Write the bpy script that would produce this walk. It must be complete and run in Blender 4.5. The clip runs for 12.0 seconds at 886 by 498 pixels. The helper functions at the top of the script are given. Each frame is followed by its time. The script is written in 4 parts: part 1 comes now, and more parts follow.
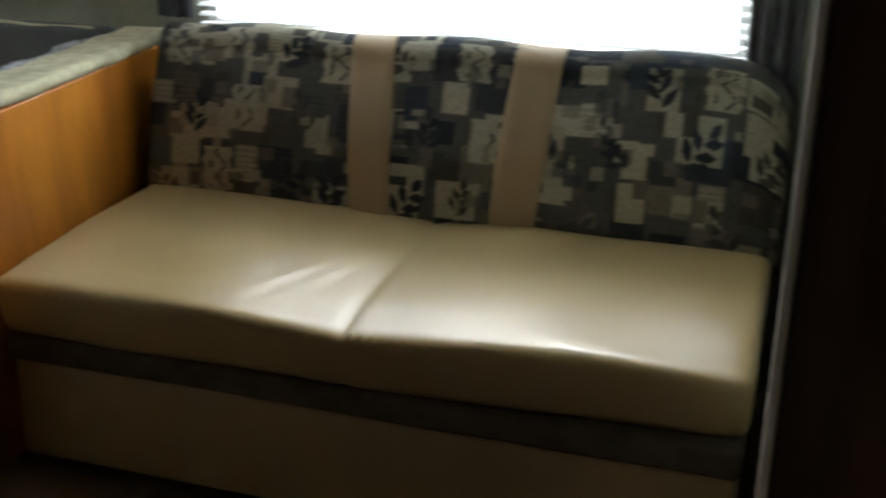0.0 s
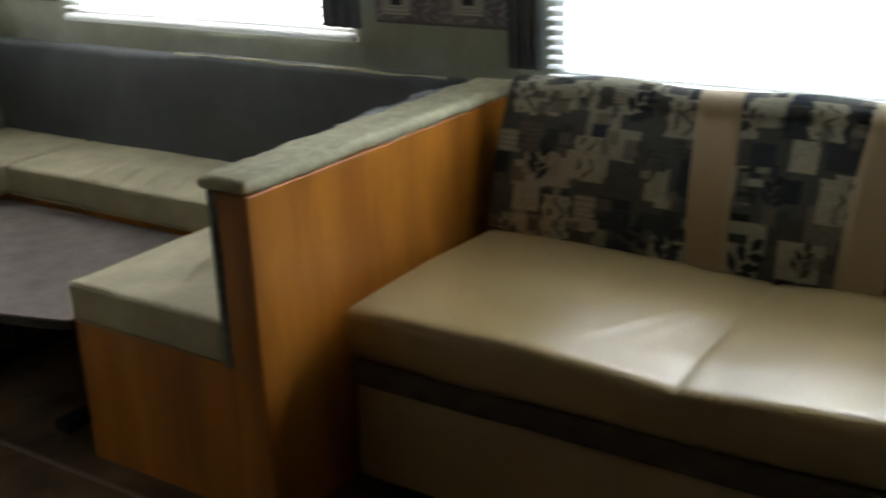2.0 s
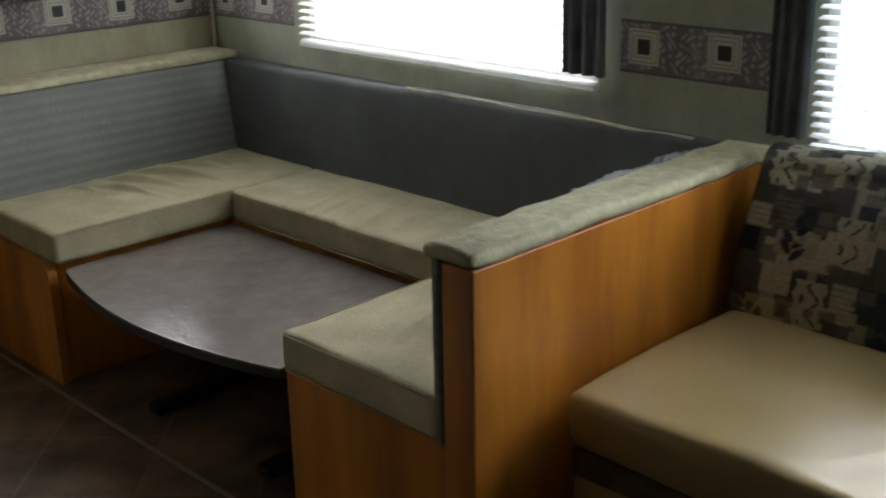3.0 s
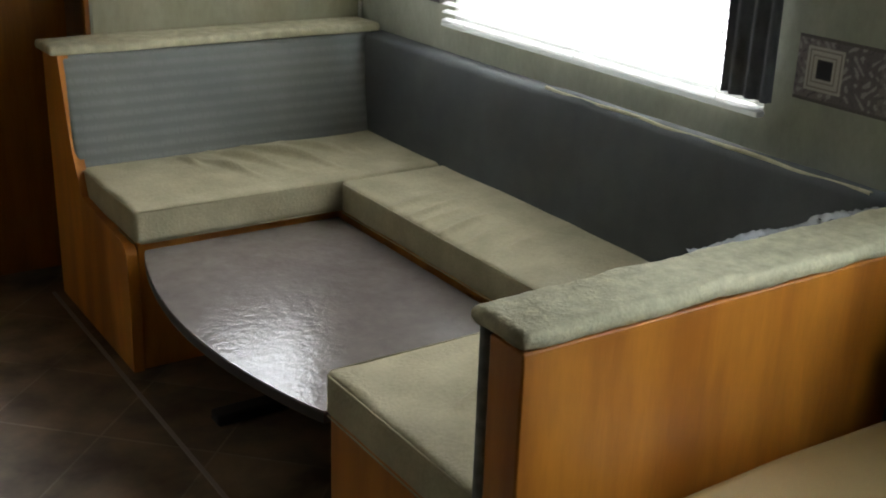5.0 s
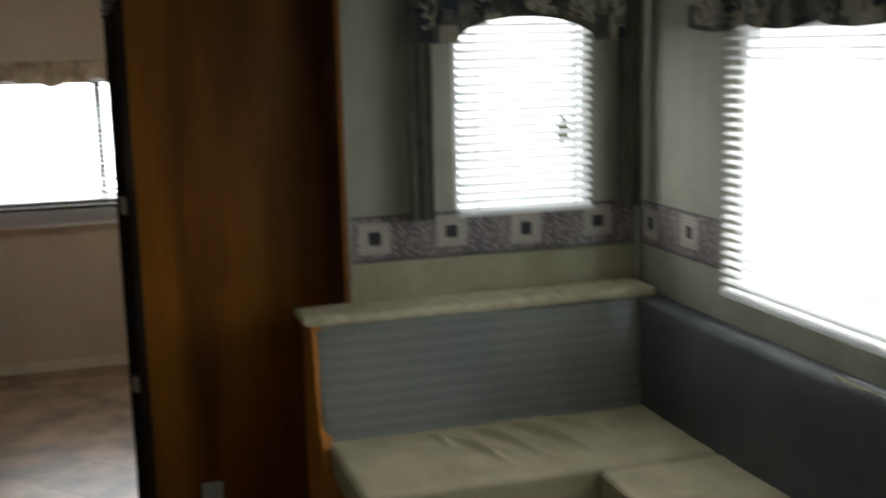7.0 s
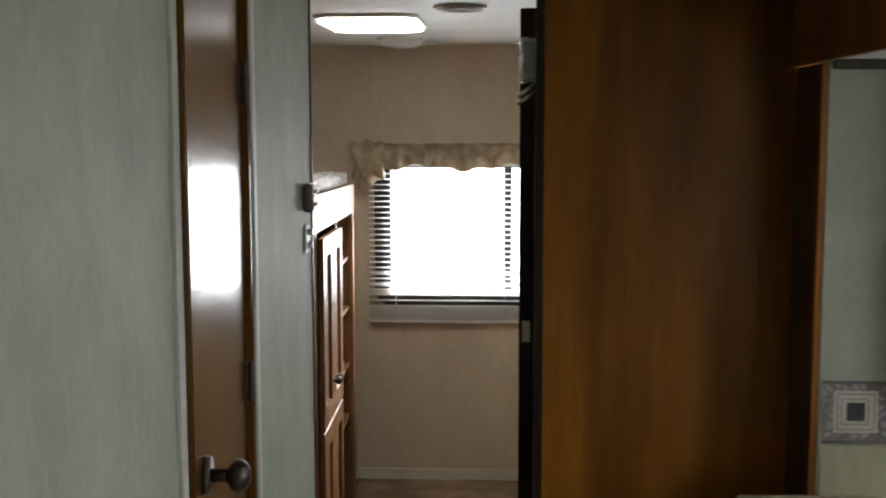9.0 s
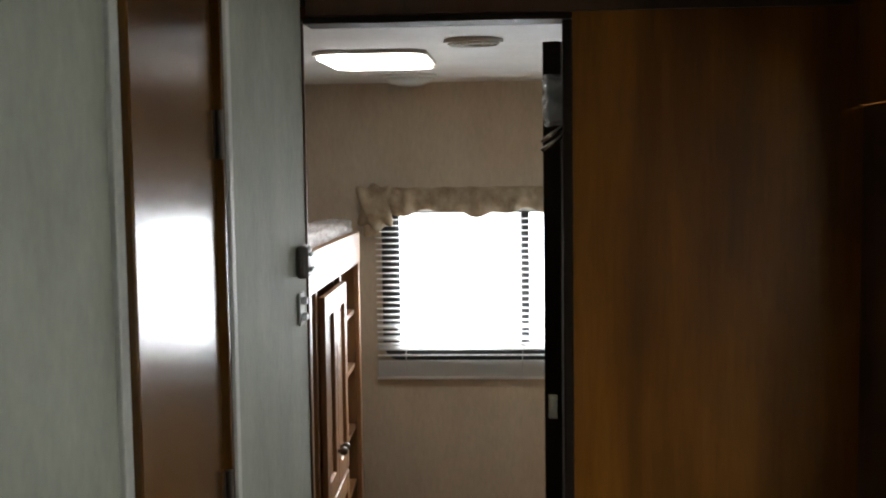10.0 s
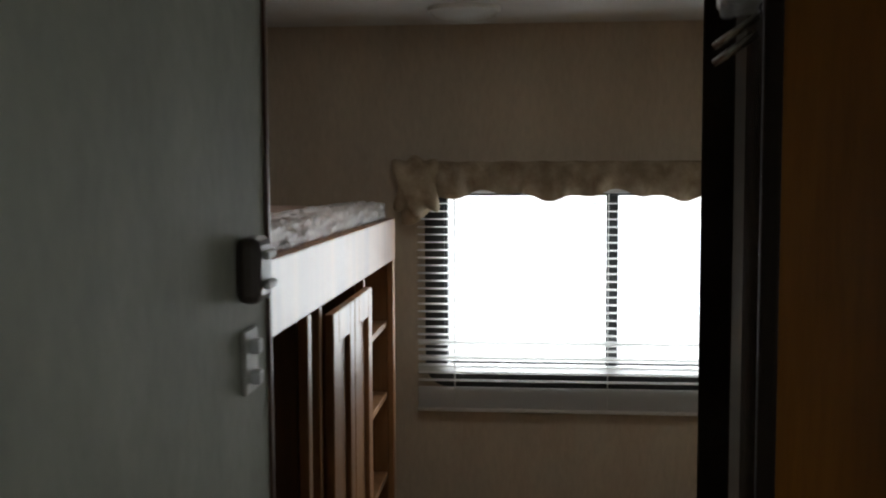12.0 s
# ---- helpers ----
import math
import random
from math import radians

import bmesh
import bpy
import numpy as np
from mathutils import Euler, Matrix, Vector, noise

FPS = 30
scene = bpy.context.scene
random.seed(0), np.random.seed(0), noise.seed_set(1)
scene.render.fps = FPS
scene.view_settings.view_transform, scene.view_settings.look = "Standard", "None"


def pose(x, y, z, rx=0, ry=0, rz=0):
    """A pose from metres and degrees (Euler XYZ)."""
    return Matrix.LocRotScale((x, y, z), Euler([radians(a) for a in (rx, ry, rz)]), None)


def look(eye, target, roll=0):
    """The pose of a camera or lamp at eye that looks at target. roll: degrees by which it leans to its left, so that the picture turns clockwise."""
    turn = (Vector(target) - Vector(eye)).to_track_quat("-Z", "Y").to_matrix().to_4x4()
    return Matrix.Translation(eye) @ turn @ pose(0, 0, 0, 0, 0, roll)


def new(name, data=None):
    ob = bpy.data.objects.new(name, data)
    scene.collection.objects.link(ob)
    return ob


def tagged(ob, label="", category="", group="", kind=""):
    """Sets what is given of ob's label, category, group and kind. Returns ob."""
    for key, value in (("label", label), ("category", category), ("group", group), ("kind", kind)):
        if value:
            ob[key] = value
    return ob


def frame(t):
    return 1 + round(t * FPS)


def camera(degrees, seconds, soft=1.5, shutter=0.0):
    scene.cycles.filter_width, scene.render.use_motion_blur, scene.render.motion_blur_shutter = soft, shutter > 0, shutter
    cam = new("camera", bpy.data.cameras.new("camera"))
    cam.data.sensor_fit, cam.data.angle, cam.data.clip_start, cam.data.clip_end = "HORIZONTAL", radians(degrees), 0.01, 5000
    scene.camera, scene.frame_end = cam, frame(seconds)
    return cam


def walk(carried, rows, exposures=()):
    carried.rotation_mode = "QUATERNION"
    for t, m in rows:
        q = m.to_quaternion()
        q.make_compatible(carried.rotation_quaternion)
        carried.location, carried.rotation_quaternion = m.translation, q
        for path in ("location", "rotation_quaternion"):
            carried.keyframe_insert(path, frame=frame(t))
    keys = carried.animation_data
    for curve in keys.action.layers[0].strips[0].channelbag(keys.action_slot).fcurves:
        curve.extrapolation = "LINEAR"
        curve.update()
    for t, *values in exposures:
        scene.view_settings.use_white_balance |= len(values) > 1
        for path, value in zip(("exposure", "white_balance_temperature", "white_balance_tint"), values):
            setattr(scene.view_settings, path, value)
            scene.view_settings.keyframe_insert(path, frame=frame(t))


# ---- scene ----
cam = camera(42.3, 12.0, soft=1.9, shutter=0.5)
PATH = [
    (0, (-0.218, -0.146, 1.414), (1.535, 0.422, 0.635), -0.1),
    (0.5, (-0.22, -0.147, 1.418), (1.469, 0.607, 0.657), -0.9),
    (1, (-0.204, -0.148, 1.405), (1.49, 0.622, 0.671), -1.2),
    (1.5, (-0.227, -0.14, 1.416), (1.441, 0.699, 0.698), -0.7),
    (2, (-0.26, -0.106, 1.408), (1.293, 0.959, 0.732), -2.3),
    (2.5, (-0.212, -0.046, 1.451), (1.201, 1.194, 0.77), -1.6),
    (3, (-0.115, 0.08, 1.476), (1.217, 1.421, 0.824), -1.2),
    (3.5, (-0.026, 0.133, 1.477), (1.198, 1.564, 0.803), -2.5),
    (3.7, (0.021, 0.136, 1.485), (1.182, 1.63, 0.837), -2.4),
    (5.3, (0.446, 0.351, 1.46), (1.483, 1.901, 0.736), 2.2),
    (5.5, (0.48, 0.397, 1.471), (1.463, 1.977, 0.738), 1.0),
    (6, (0.575, 0.466, 1.513), (1.36, 2.202, 0.904), -0.4),
    (6.5, (0.725, 0.474, 1.517), (1.498, 2.249, 1.016), -0.1),
    (7, (0.727, 0.515, 1.55), (1.295, 2.4, 1.2), -1.4),
    (7.5, (0.694, 0.68, 1.638), (1.084, 2.621, 1.355), -0.6),
    (7.7, (0.666, 0.772, 1.641), (0.993, 2.73, 1.401), -0.8),
    (9.3, (0.749, 1.416, 1.608), (0.598, 3.399, 1.398), 0.5),
    (9.5, (0.726, 1.484, 1.640), (0.588, 3.469, 1.443), 1.4),
    (10, (0.714, 1.655, 1.644), (0.589, 3.645, 1.484), -0.8),
    (10.5, (0.779, 1.861, 1.627), (0.599, 3.848, 1.488), -1.2),
    (11, (0.761, 2.111, 1.616), (0.499, 4.084, 1.412), -0.3),
    (11.5, (0.655, 2.450, 1.616), (0.405, 4.426, 1.434), -0.1),
    (12, (0.610, 2.752, 1.563), (0.397, 4.733, 1.388), -0.3),
]
walk(cam, [(t, look(e, g, r)) for t, e, g, r in PATH], exposures=[(0, -0.12), (2.5, -0.5), (3.5, -0.5), (4.5, -0.32), (5.5, -0.3), (6, -0.5), (6.5, -0.75), (7, -1.05), (7.7, -0.95), (9.3, -0.5), (10, -0.75), (11, -1.45), (12, -2.1)])

# ---------- world, sun and window light ----------
world = bpy.data.worlds.new("sky")
scene.world = world
world.use_nodes = True
wn = world.node_tree.nodes
sky = wn.new("ShaderNodeTexSky")
sky.sky_type = "NISHITA"
sky.sun_disc = False
sky.sun_elevation, sky.sun_rotation = radians(42), radians(75)
world.node_tree.links.new(sky.outputs[0], wn["Background"].inputs[0])
wn["Background"].inputs[1].default_value = 0.1
sun = new("sun", bpy.data.lights.new("sun", "SUN"))
sun.data.energy, sun.data.angle, sun.data.color = 0.8, radians(12), (1, 0.95, 0.88)
sun.matrix_world = look((8, 2.5, 8), (0, 0, 0))


def window_light(name, place, target, w, h, watts, color=(0.93, 0.97, 1.0), spread=180):
    lamp = bpy.data.lights.new(name, "AREA")
    lamp.shape, lamp.size, lamp.size_y, lamp.energy, lamp.color = "RECTANGLE", w, h, watts, color
    lamp.spread = radians(spread)
    ob = new(name, lamp)
    ob.matrix_world = look(place, target)
    return ob


# the haze at eye level, one lamp in each opening
window_light("sky_light", (2.412, 0.645, 1.22), (0, 0.645, 1.22), 1.30, 0.82, 13, (0.85, 0.94, 1.0))
window_light("sky_light", (2.412, 2.57, 1.23), (0, 2.57, 1.23), 1.20, 0.70, 13, spread=155)
window_light("sky_light", (1.955, 3.818, 1.34), (1.955, 0, 1.34), 0.40, 0.58, 6)
window_light("sky_light", (0.76, 6.44, 1.14), (0.76, 0, 1.14), 1.05, 0.54, 36)
# the brighter sky above, outside each window
window_light("high_sky_light", (3.15, 0.645, 2.45), (1.75, 0.645, 0.5), 1.2, 0.5, 170, (0.79, 0.91, 1.0))
window_light("high_sky_light", (3.15, 2.57, 2.45), (1.75, 2.57, 0.5), 1.0, 0.5, 95, (0.98, 0.98, 0.95))
window_light("high_sky_light", (0.76, 8.6, 2.3), (0.76, 5.5, 0.0), 1.6, 1.0, 550)

# ---------- materials ----------


def mat(name, color, rough=0.5, metal=0.0, spec=0.5):
    m = bpy.data.materials.new(name)
    m.use_nodes = True
    b = m.node_tree.nodes["Principled BSDF"]
    b.inputs["Base Color"].default_value = (*color, 1)
    b.inputs["Roughness"].default_value = rough
    b.inputs["Metallic"].default_value = metal
    b.inputs["Specular IOR Level"].default_value = spec
    return m


def nodes_of(m):
    t = m.node_tree
    return t.nodes, t.links, t.nodes["Principled BSDF"]


def ramp_of(n, stops):
    r = n.new("ShaderNodeValToRGB")
    e = r.color_ramp.elements
    while len(e) < len(stops):
        e.new(0.5)
    for k, (p, c) in zip(e, stops):
        k.position, k.color = p, (*c, 1)
    return r


def coords(n, l, scale=(1, 1, 1)):
    t, mp = n.new("ShaderNodeTexCoord"), n.new("ShaderNodeMapping")
    mp.inputs["Scale"].default_value = scale
    l.new(t.outputs["Object"], mp.inputs["Vector"])
    return mp.outputs[0]


def noise_of(n, l, vec, scale, detail=4, rough=0.55):
    x = n.new("ShaderNodeTexNoise")
    x.inputs["Scale"].default_value, x.inputs["Detail"].default_value, x.inputs["Roughness"].default_value = scale, detail, rough
    l.new(vec, x.inputs["Vector"])
    return x.outputs["Fac"]


def mix_color(n, l, fac, a, b, mode="MIX", amount=None):
    x = n.new("ShaderNodeMix")
    x.data_type, x.blend_type = "RGBA", mode
    if amount is not None:
        x.inputs[0].default_value = amount
    else:
        l.new(fac, x.inputs[0])
    for s, v in ((6, a), (7, b)):
        if isinstance(v, tuple):
            x.inputs[s].default_value = (*v, 1)
        else:
            l.new(v, x.inputs[s])
    return x.outputs[2]


def bump(n, l, b, height, strength, dist=0.002):
    x = n.new("ShaderNodeBump")
    x.inputs["Strength"].default_value, x.inputs["Distance"].default_value = strength, dist
    l.new(height, x.inputs["Height"])
    l.new(x.outputs[0], b.inputs["Normal"])


def mottled(name, dark, light, scale, rough, fine=120, bump_by=0.2, spec=0.4, stretch=(1, 1, 1), dist=0.001, rough_var=0.0):
    """A surface of two close colours, with large stains and a fine grain."""
    m = mat(name, light, rough, spec=spec)
    n, l, b = nodes_of(m)
    v = coords(n, l, stretch)
    big = ramp_of(n, [(0.3, dark), (0.7, light)])
    l.new(noise_of(n, l, v, scale), big.inputs[0])
    f = noise_of(n, l, v, fine, 3)
    g = ramp_of(n, [(0.3, (0.89, 0.89, 0.89)), (0.7, (1.0, 1.0, 1.0))])
    l.new(f, g.inputs[0])
    l.new(mix_color(n, l, None, big.outputs[0], g.outputs[0], "MULTIPLY", 1.0), b.inputs["Base Color"])
    if rough_var:
        r = n.new("ShaderNodeMapRange")
        r.inputs["To Min"].default_value, r.inputs["To Max"].default_value = rough - rough_var, rough + rough_var
        l.new(noise_of(n, l, v, scale * 3), r.inputs["Value"])
        l.new(r.outputs[0], b.inputs["Roughness"])
    bump(n, l, b, f, bump_by, dist)
    return m


def wood(name, dark, light, rough=0.32, along="z", spec=0.5, long=0.09, streak=0.8, size=8):
    m = mat(name, light, rough, spec=spec)
    n, l, b = nodes_of(m)
    s = {"z": (1, 1, long), "y": (1, long, 1), "x": (long, 1, 1)}[along]
    v = coords(n, l, s)
    big = ramp_of(n, [(0.36, dark), (0.49, tuple(0.5 * (a + c) for a, c in zip(dark, light))), (0.64, light)])
    l.new(noise_of(n, l, v, size, 5, 0.5), big.inputs[0])
    fine = noise_of(n, l, v, 120, 4, 0.6)
    g = ramp_of(n, [(0.3, (0.82, 0.79, 0.74)), (0.62, (1.0, 1.0, 1.0))])
    l.new(fine, g.inputs[0])
    blot = ramp_of(n, [(0.35, (0.8, 0.78, 0.75)), (0.65, (1.0, 1.0, 1.0))])
    l.new(noise_of(n, l, coords(n, l, (1, 1, 0.4)), 4.5, 3), blot.inputs[0])
    c = mix_color(n, l, None, big.outputs[0], g.outputs[0], "MULTIPLY", streak)
    l.new(mix_color(n, l, None, c, blot.outputs[0], "MULTIPLY", 0.9), b.inputs["Base Color"])
    r = n.new("ShaderNodeMapRange")
    r.inputs["To Min"].default_value, r.inputs["To Max"].default_value = rough - 0.05, rough + 0.09
    l.new(fine, r.inputs["Value"])
    l.new(r.outputs[0], b.inputs["Roughness"])
    bump(n, l, b, fine, 0.12, 0.001)
    return m


def printed(name, rough=0.85, weave=700):
    """Cloth or paper whose print is carried by the mesh."""
    m = mat(name, (0.4, 0.4, 0.4), rough, spec=0.25)
    n, l, b = nodes_of(m)
    a = n.new("ShaderNodeAttribute")
    a.attribute_name = "print"
    v = coords(n, l)
    f = noise_of(n, l, v, weave, 2)
    g = ramp_of(n, [(0.3, (0.75, 0.75, 0.75)), (0.7, (1.0, 1.0, 1.0))])
    l.new(f, g.inputs[0])
    l.new(mix_color(n, l, None, a.outputs["Color"], g.outputs[0], "MULTIPLY", 1.0), b.inputs["Base Color"])
    bump(n, l, b, f, 0.3, 0.001)
    return m


def glowing(name, color, strength):
    m = mat(name, (0.9, 0.9, 0.9), 0.4)
    b = m.node_tree.nodes["Principled BSDF"]
    b.inputs["Emission Color"].default_value = (*color, 1)
    b.inputs["Emission Strength"].default_value = strength
    return m


def clear(name, rough=0.0, color=(1, 1, 1)):
    m = mat(name, color, rough)
    b = m.node_tree.nodes["Principled BSDF"]
    b.inputs["Transmission Weight"].default_value = 1
    b.inputs["IOR"].default_value = 1.45
    return m


def thin_plastic(name, color, rough, through_part):
    """Plastic so thin that part of the light behind it shines through."""
    m = mat(name, color, rough)
    n, l, b = nodes_of(m)
    t, x = n.new("ShaderNodeBsdfTranslucent"), n.new("ShaderNodeMixShader")
    t.inputs["Color"].default_value = (*color, 1)
    x.inputs[0].default_value = through_part
    l.new(b.outputs[0], x.inputs[1])
    l.new(t.outputs[0], x.inputs[2])
    l.new(x.outputs[0], n["Material Output"].inputs["Surface"])
    return m


def quilted(name, dark, light):
    """Ribbed upholstery: close rows of stitches."""
    m = mat(name, light, 0.62, spec=0.35)
    n, l, b = nodes_of(m)
    v = coords(n, l)
    big = ramp_of(n, [(0.3, dark), (0.7, light)])
    l.new(noise_of(n, l, v, 3, 3), big.inputs[0])
    w = n.new("ShaderNodeTexWave")
    w.bands_direction = "Z"
    w.inputs["Scale"].default_value, w.inputs["Distortion"].default_value = 9.5, 0.6
    w.inputs["Detail"].default_value, w.inputs["Detail Scale"].default_value = 2, 18
    l.new(v, w.inputs["Vector"])
    dash = noise_of(n, l, coords(n, l, (1, 1, 0.25)), 110, 2)
    mul = n.new("ShaderNodeMath")
    mul.operation = "MULTIPLY"
    l.new(w.outputs["Fac"], mul.inputs[0])
    l.new(dash, mul.inputs[1])
    g = ramp_of(n, [(0.1, (0.84, 0.84, 0.84)), (0.5, (1, 1, 1))])
    l.new(mul.outputs[0], g.inputs[0])
    l.new(mix_color(n, l, None, big.outputs[0], g.outputs[0], "MULTIPLY", 1.0), b.inputs["Base Color"])
    bump(n, l, b, mul.outputs[0], 0.5, 0.003)
    return m


def sheet_floor(name):
    """Printed vinyl flooring: brown stone tiles with pale joints."""
    m = mat(name, (0.2, 0.14, 0.1), 0.45, spec=0.35)
    n, l, b = nodes_of(m)
    mp = n.new("ShaderNodeMapping")
    t = n.new("ShaderNodeTexCoord")
    mp.inputs["Rotation"].default_value = (0, 0, radians(45))
    l.new(t.outputs["Object"], mp.inputs["Vector"])
    k = n.new("ShaderNodeTexBrick")
    k.offset, k.squash = 0.0, 1.0
    k.inputs["Scale"].default_value = 1.0
    k.inputs["Brick Width"].default_value, k.inputs["Row Height"].default_value = 0.305, 0.305
    k.inputs["Mortar Size"].default_value, k.inputs["Mortar Smooth"].default_value = 0.004, 0.4
    k.inputs["Color1"].default_value, k.inputs["Color2"].default_value = (0.27, 0.198, 0.132, 1), (0.175, 0.125, 0.082, 1)
    k.inputs["Mortar"].default_value = (0.27, 0.215, 0.155, 1)
    l.new(mp.outputs[0], k.inputs["Vector"])
    v = coords(n, l)
    s = ramp_of(n, [(0.32, (0.34, 0.29, 0.24)), (0.5, (0.85, 0.81, 0.76)), (0.68, (1.4, 1.31, 1.2))])
    l.new(noise_of(n, l, v, 5, 6, 0.58), s.inputs[0])
    l.new(mix_color(n, l, None, k.outputs["Color"], s.outputs[0], "MULTIPLY", 1.0), b.inputs["Base Color"])
    r = n.new("ShaderNodeMapRange")
    r.inputs["To Min"].default_value, r.inputs["To Max"].default_value = 0.40, 0.58
    l.new(noise_of(n, l, v, 20, 4), r.inputs["Value"])
    l.new(r.outputs[0], b.inputs["Roughness"])
    bump(n, l, b, noise_of(n, l, v, 26, 2), 0.06, 0.002)
    return m


HONEY = wood("honey_wood", (0.46, 0.155, 0.018), (0.76, 0.290, 0.036), 0.34, long=0.16, streak=0.35, size=9)
BROWN = wood("brown_wood", (0.16, 0.052, 0.004), (0.37, 0.135, 0.012), 0.36, spec=0.3)
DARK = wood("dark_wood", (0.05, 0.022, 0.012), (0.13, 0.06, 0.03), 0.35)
GLOSS_DOOR = wood("gloss_brown_wood", (0.080, 0.031, 0.006), (0.140, 0.058, 0.011), 0.17, spec=0.5)
MAPLE = wood("bunk_wood", (0.20, 0.09, 0.034), (0.39, 0.20, 0.086), 0.30)
VINYL = mottled("tan_vinyl", (0.41, 0.295, 0.130), (0.49, 0.36, 0.160), 3.0, 0.31, 420, 0.25, 0.85, dist=0.0006, rough_var=0.06)
STRAP = mottled("strap_vinyl", (0.38, 0.275, 0.16), (0.44, 0.32, 0.19), 4, 0.5, 420, 0.2)
BAND = mottled("band_cloth", (0.10, 0.082, 0.058), (0.16, 0.132, 0.095), 18, 0.9, 500, 0.4, 0.2)
CREAM = mottled("cream_cloth", (0.46, 0.41, 0.265), (0.62, 0.555, 0.37), 9, 0.78, 110, 0.6, 0.3, dist=0.003)
CAP = mottled("cap_cloth", (0.50, 0.455, 0.30), (0.72, 0.665, 0.45), 30, 0.85, 130, 0.7, 0.25, dist=0.004)
GREY = quilted("grey_quilt", (0.205, 0.213, 0.196), (0.275, 0.28, 0.255))
# grey upholstery with the shade under the window put into its colour
SHADED_GREY = mottled("shaded_grey_cloth", (0.082, 0.088, 0.090), (0.118, 0.125, 0.126), 6, 0.66, 300, 0.4, 0.35)
TABLE = mottled("table_laminate", (0.215, 0.18, 0.165), (0.27, 0.23, 0.215), 14, 0.145, 48, 0.75, 1.0, dist=0.0018, rough_var=0.07)
EDGE = mat("table_edge", (0.045, 0.038, 0.035), 0.5)
# near-black copy of the door wood, with the backlit shade in its colour
SHADE_DOOR = wood("shaded_brown_wood", (0.012, 0.007, 0.005), (0.03, 0.016, 0.01), 0.62, spec=0.2)
GLOSS_PANEL = wood("gloss_dark_wood", (0.03, 0.014, 0.008), (0.07, 0.034, 0.018), 0.13, spec=0.8)
BLACK = mat("black_metal", (0.012, 0.012, 0.012), 0.45)
PAPER = mottled("pale_wallpaper", (0.355, 0.36, 0.28), (0.44, 0.445, 0.348), 9, 0.68, 70, 0.12, 0.35, (1, 1, 0.6))
CREAMPAPER = mottled("cream_wallpaper", (0.38, 0.355, 0.235), (0.47, 0.44, 0.30), 9, 0.68, 70, 0.12, 0.35, (1, 1, 0.4))
BEIGE = mottled("beige_wallpaper", (0.52, 0.445, 0.345), (0.60, 0.525, 0.41), 6, 0.7, 80, 0.12, 0.3, (1, 1, 0.35))
WHITE = mottled("white_panel", (0.62, 0.62, 0.60), (0.72, 0.72, 0.70), 4, 0.6, 90, 0.1)
# ceiling colour held dark so that less light bounces into the room
CEILING = mottled("dimmed_panel", (0.20, 0.18, 0.15), (0.26, 0.235, 0.20), 4, 0.6, 90, 0.1)
TRIM = mottled("trim_paint", (0.55, 0.54, 0.47), (0.66, 0.65, 0.56), 8, 0.5, 100, 0.1)
PLASTIC = mat("white_plastic", (0.78, 0.77, 0.72), 0.35)
# brown plastic darkened by the shade it would stand in
HOUSING = mat("shaded_brown_plastic", (0.085, 0.066, 0.052), 0.4)
SLAT = thin_plastic("blind_white", (0.80, 0.81, 0.80), 0.45, 0.35)
FRAME = mat("window_frame_dark", (0.03, 0.032, 0.034), 0.4)
WFRAME = mat("window_frame_white", (0.7, 0.7, 0.68), 0.4)
CURTAIN = mottled("grey_curtain", (0.10, 0.105, 0.118), (0.17, 0.175, 0.19), 14, 0.9, 380, 0.4, 0.2)
TAUPE = mottled("taupe_curtain", (0.075, 0.068, 0.05), (0.12, 0.11, 0.085), 14, 0.9, 380, 0.4, 0.2)
VALANCE = mottled("beige_valance", (0.26, 0.20, 0.13), (0.52, 0.44, 0.32), 16, 0.9, 200, 0.4, 0.2)
PRINT = printed("printed_cloth")
BORDER = printed("printed_border", 0.7, 300)
TAG = mottled("tag_card", (0.10, 0.13, 0.05), (0.22, 0.25, 0.10), 30, 0.7, 200, 0.1)
FLOOR = sheet_floor("vinyl_floor")
SEAM = mat("floor_seam", (0.34, 0.28, 0.22), 0.45)
CHROME = mat("brushed_metal", (0.62, 0.6, 0.57), 0.25, 1.0)
BRONZE = mat("bronze_metal", (0.09, 0.07, 0.055), 0.35, 0.8)
GLASS = clear("window_glass")
DOME = clear("lamp_glass", 0.25, (0.95, 0.97, 1.0))
WRAP = mottled("plastic_wrap", (0.6, 0.6, 0.6), (0.8, 0.8, 0.8), 18, 0.09, 60, 0.6, 1.0, dist=0.01)
WRAP.node_tree.nodes["Principled BSDF"].inputs["Alpha"].default_value = 0.55
MATTRESS = mottled("mattress_cloth", (0.42, 0.28, 0.22), (0.66, 0.50, 0.42), 26, 0.55, 200, 0.4, 0.4)
TUBE = glowing("lit_diffuser", (1.0, 0.97, 0.93), 16.0)
GRAVEL = mottled("gravel", (0.20, 0.19, 0.17), (0.36, 0.34, 0.31), 2, 0.9, 40, 0.5, 0.2)

# ---------- building helpers ----------


def thing(name, base, label, category, group="", kind=""):
    ob = new(name)
    ob.location = base
    ob.empty_display_size = 0.05
    return tagged(ob, label, category, group, kind)


def mesh_of(bm, name, material, smooth=False):
    me = bpy.data.meshes.new(name)
    bm.normal_update()
    bm.to_mesh(me)
    bm.free()
    me.materials.append(material)
    if smooth:
        me.polygons.foreach_set("use_smooth", [True] * len(me.polygons))
    return me


def base_of(ob):
    p = Vector((0, 0, 0))
    while ob:
        p = p + ob.location
        ob = ob.parent
    return p


def part(name, bm, material, parent=None, label="", smooth=False):
    ob = new(name, mesh_of(bm, name, material, smooth))
    if parent:
        ob.parent = parent
        ob.location = -base_of(parent)
    if label:
        ob["label"] = label
    return ob


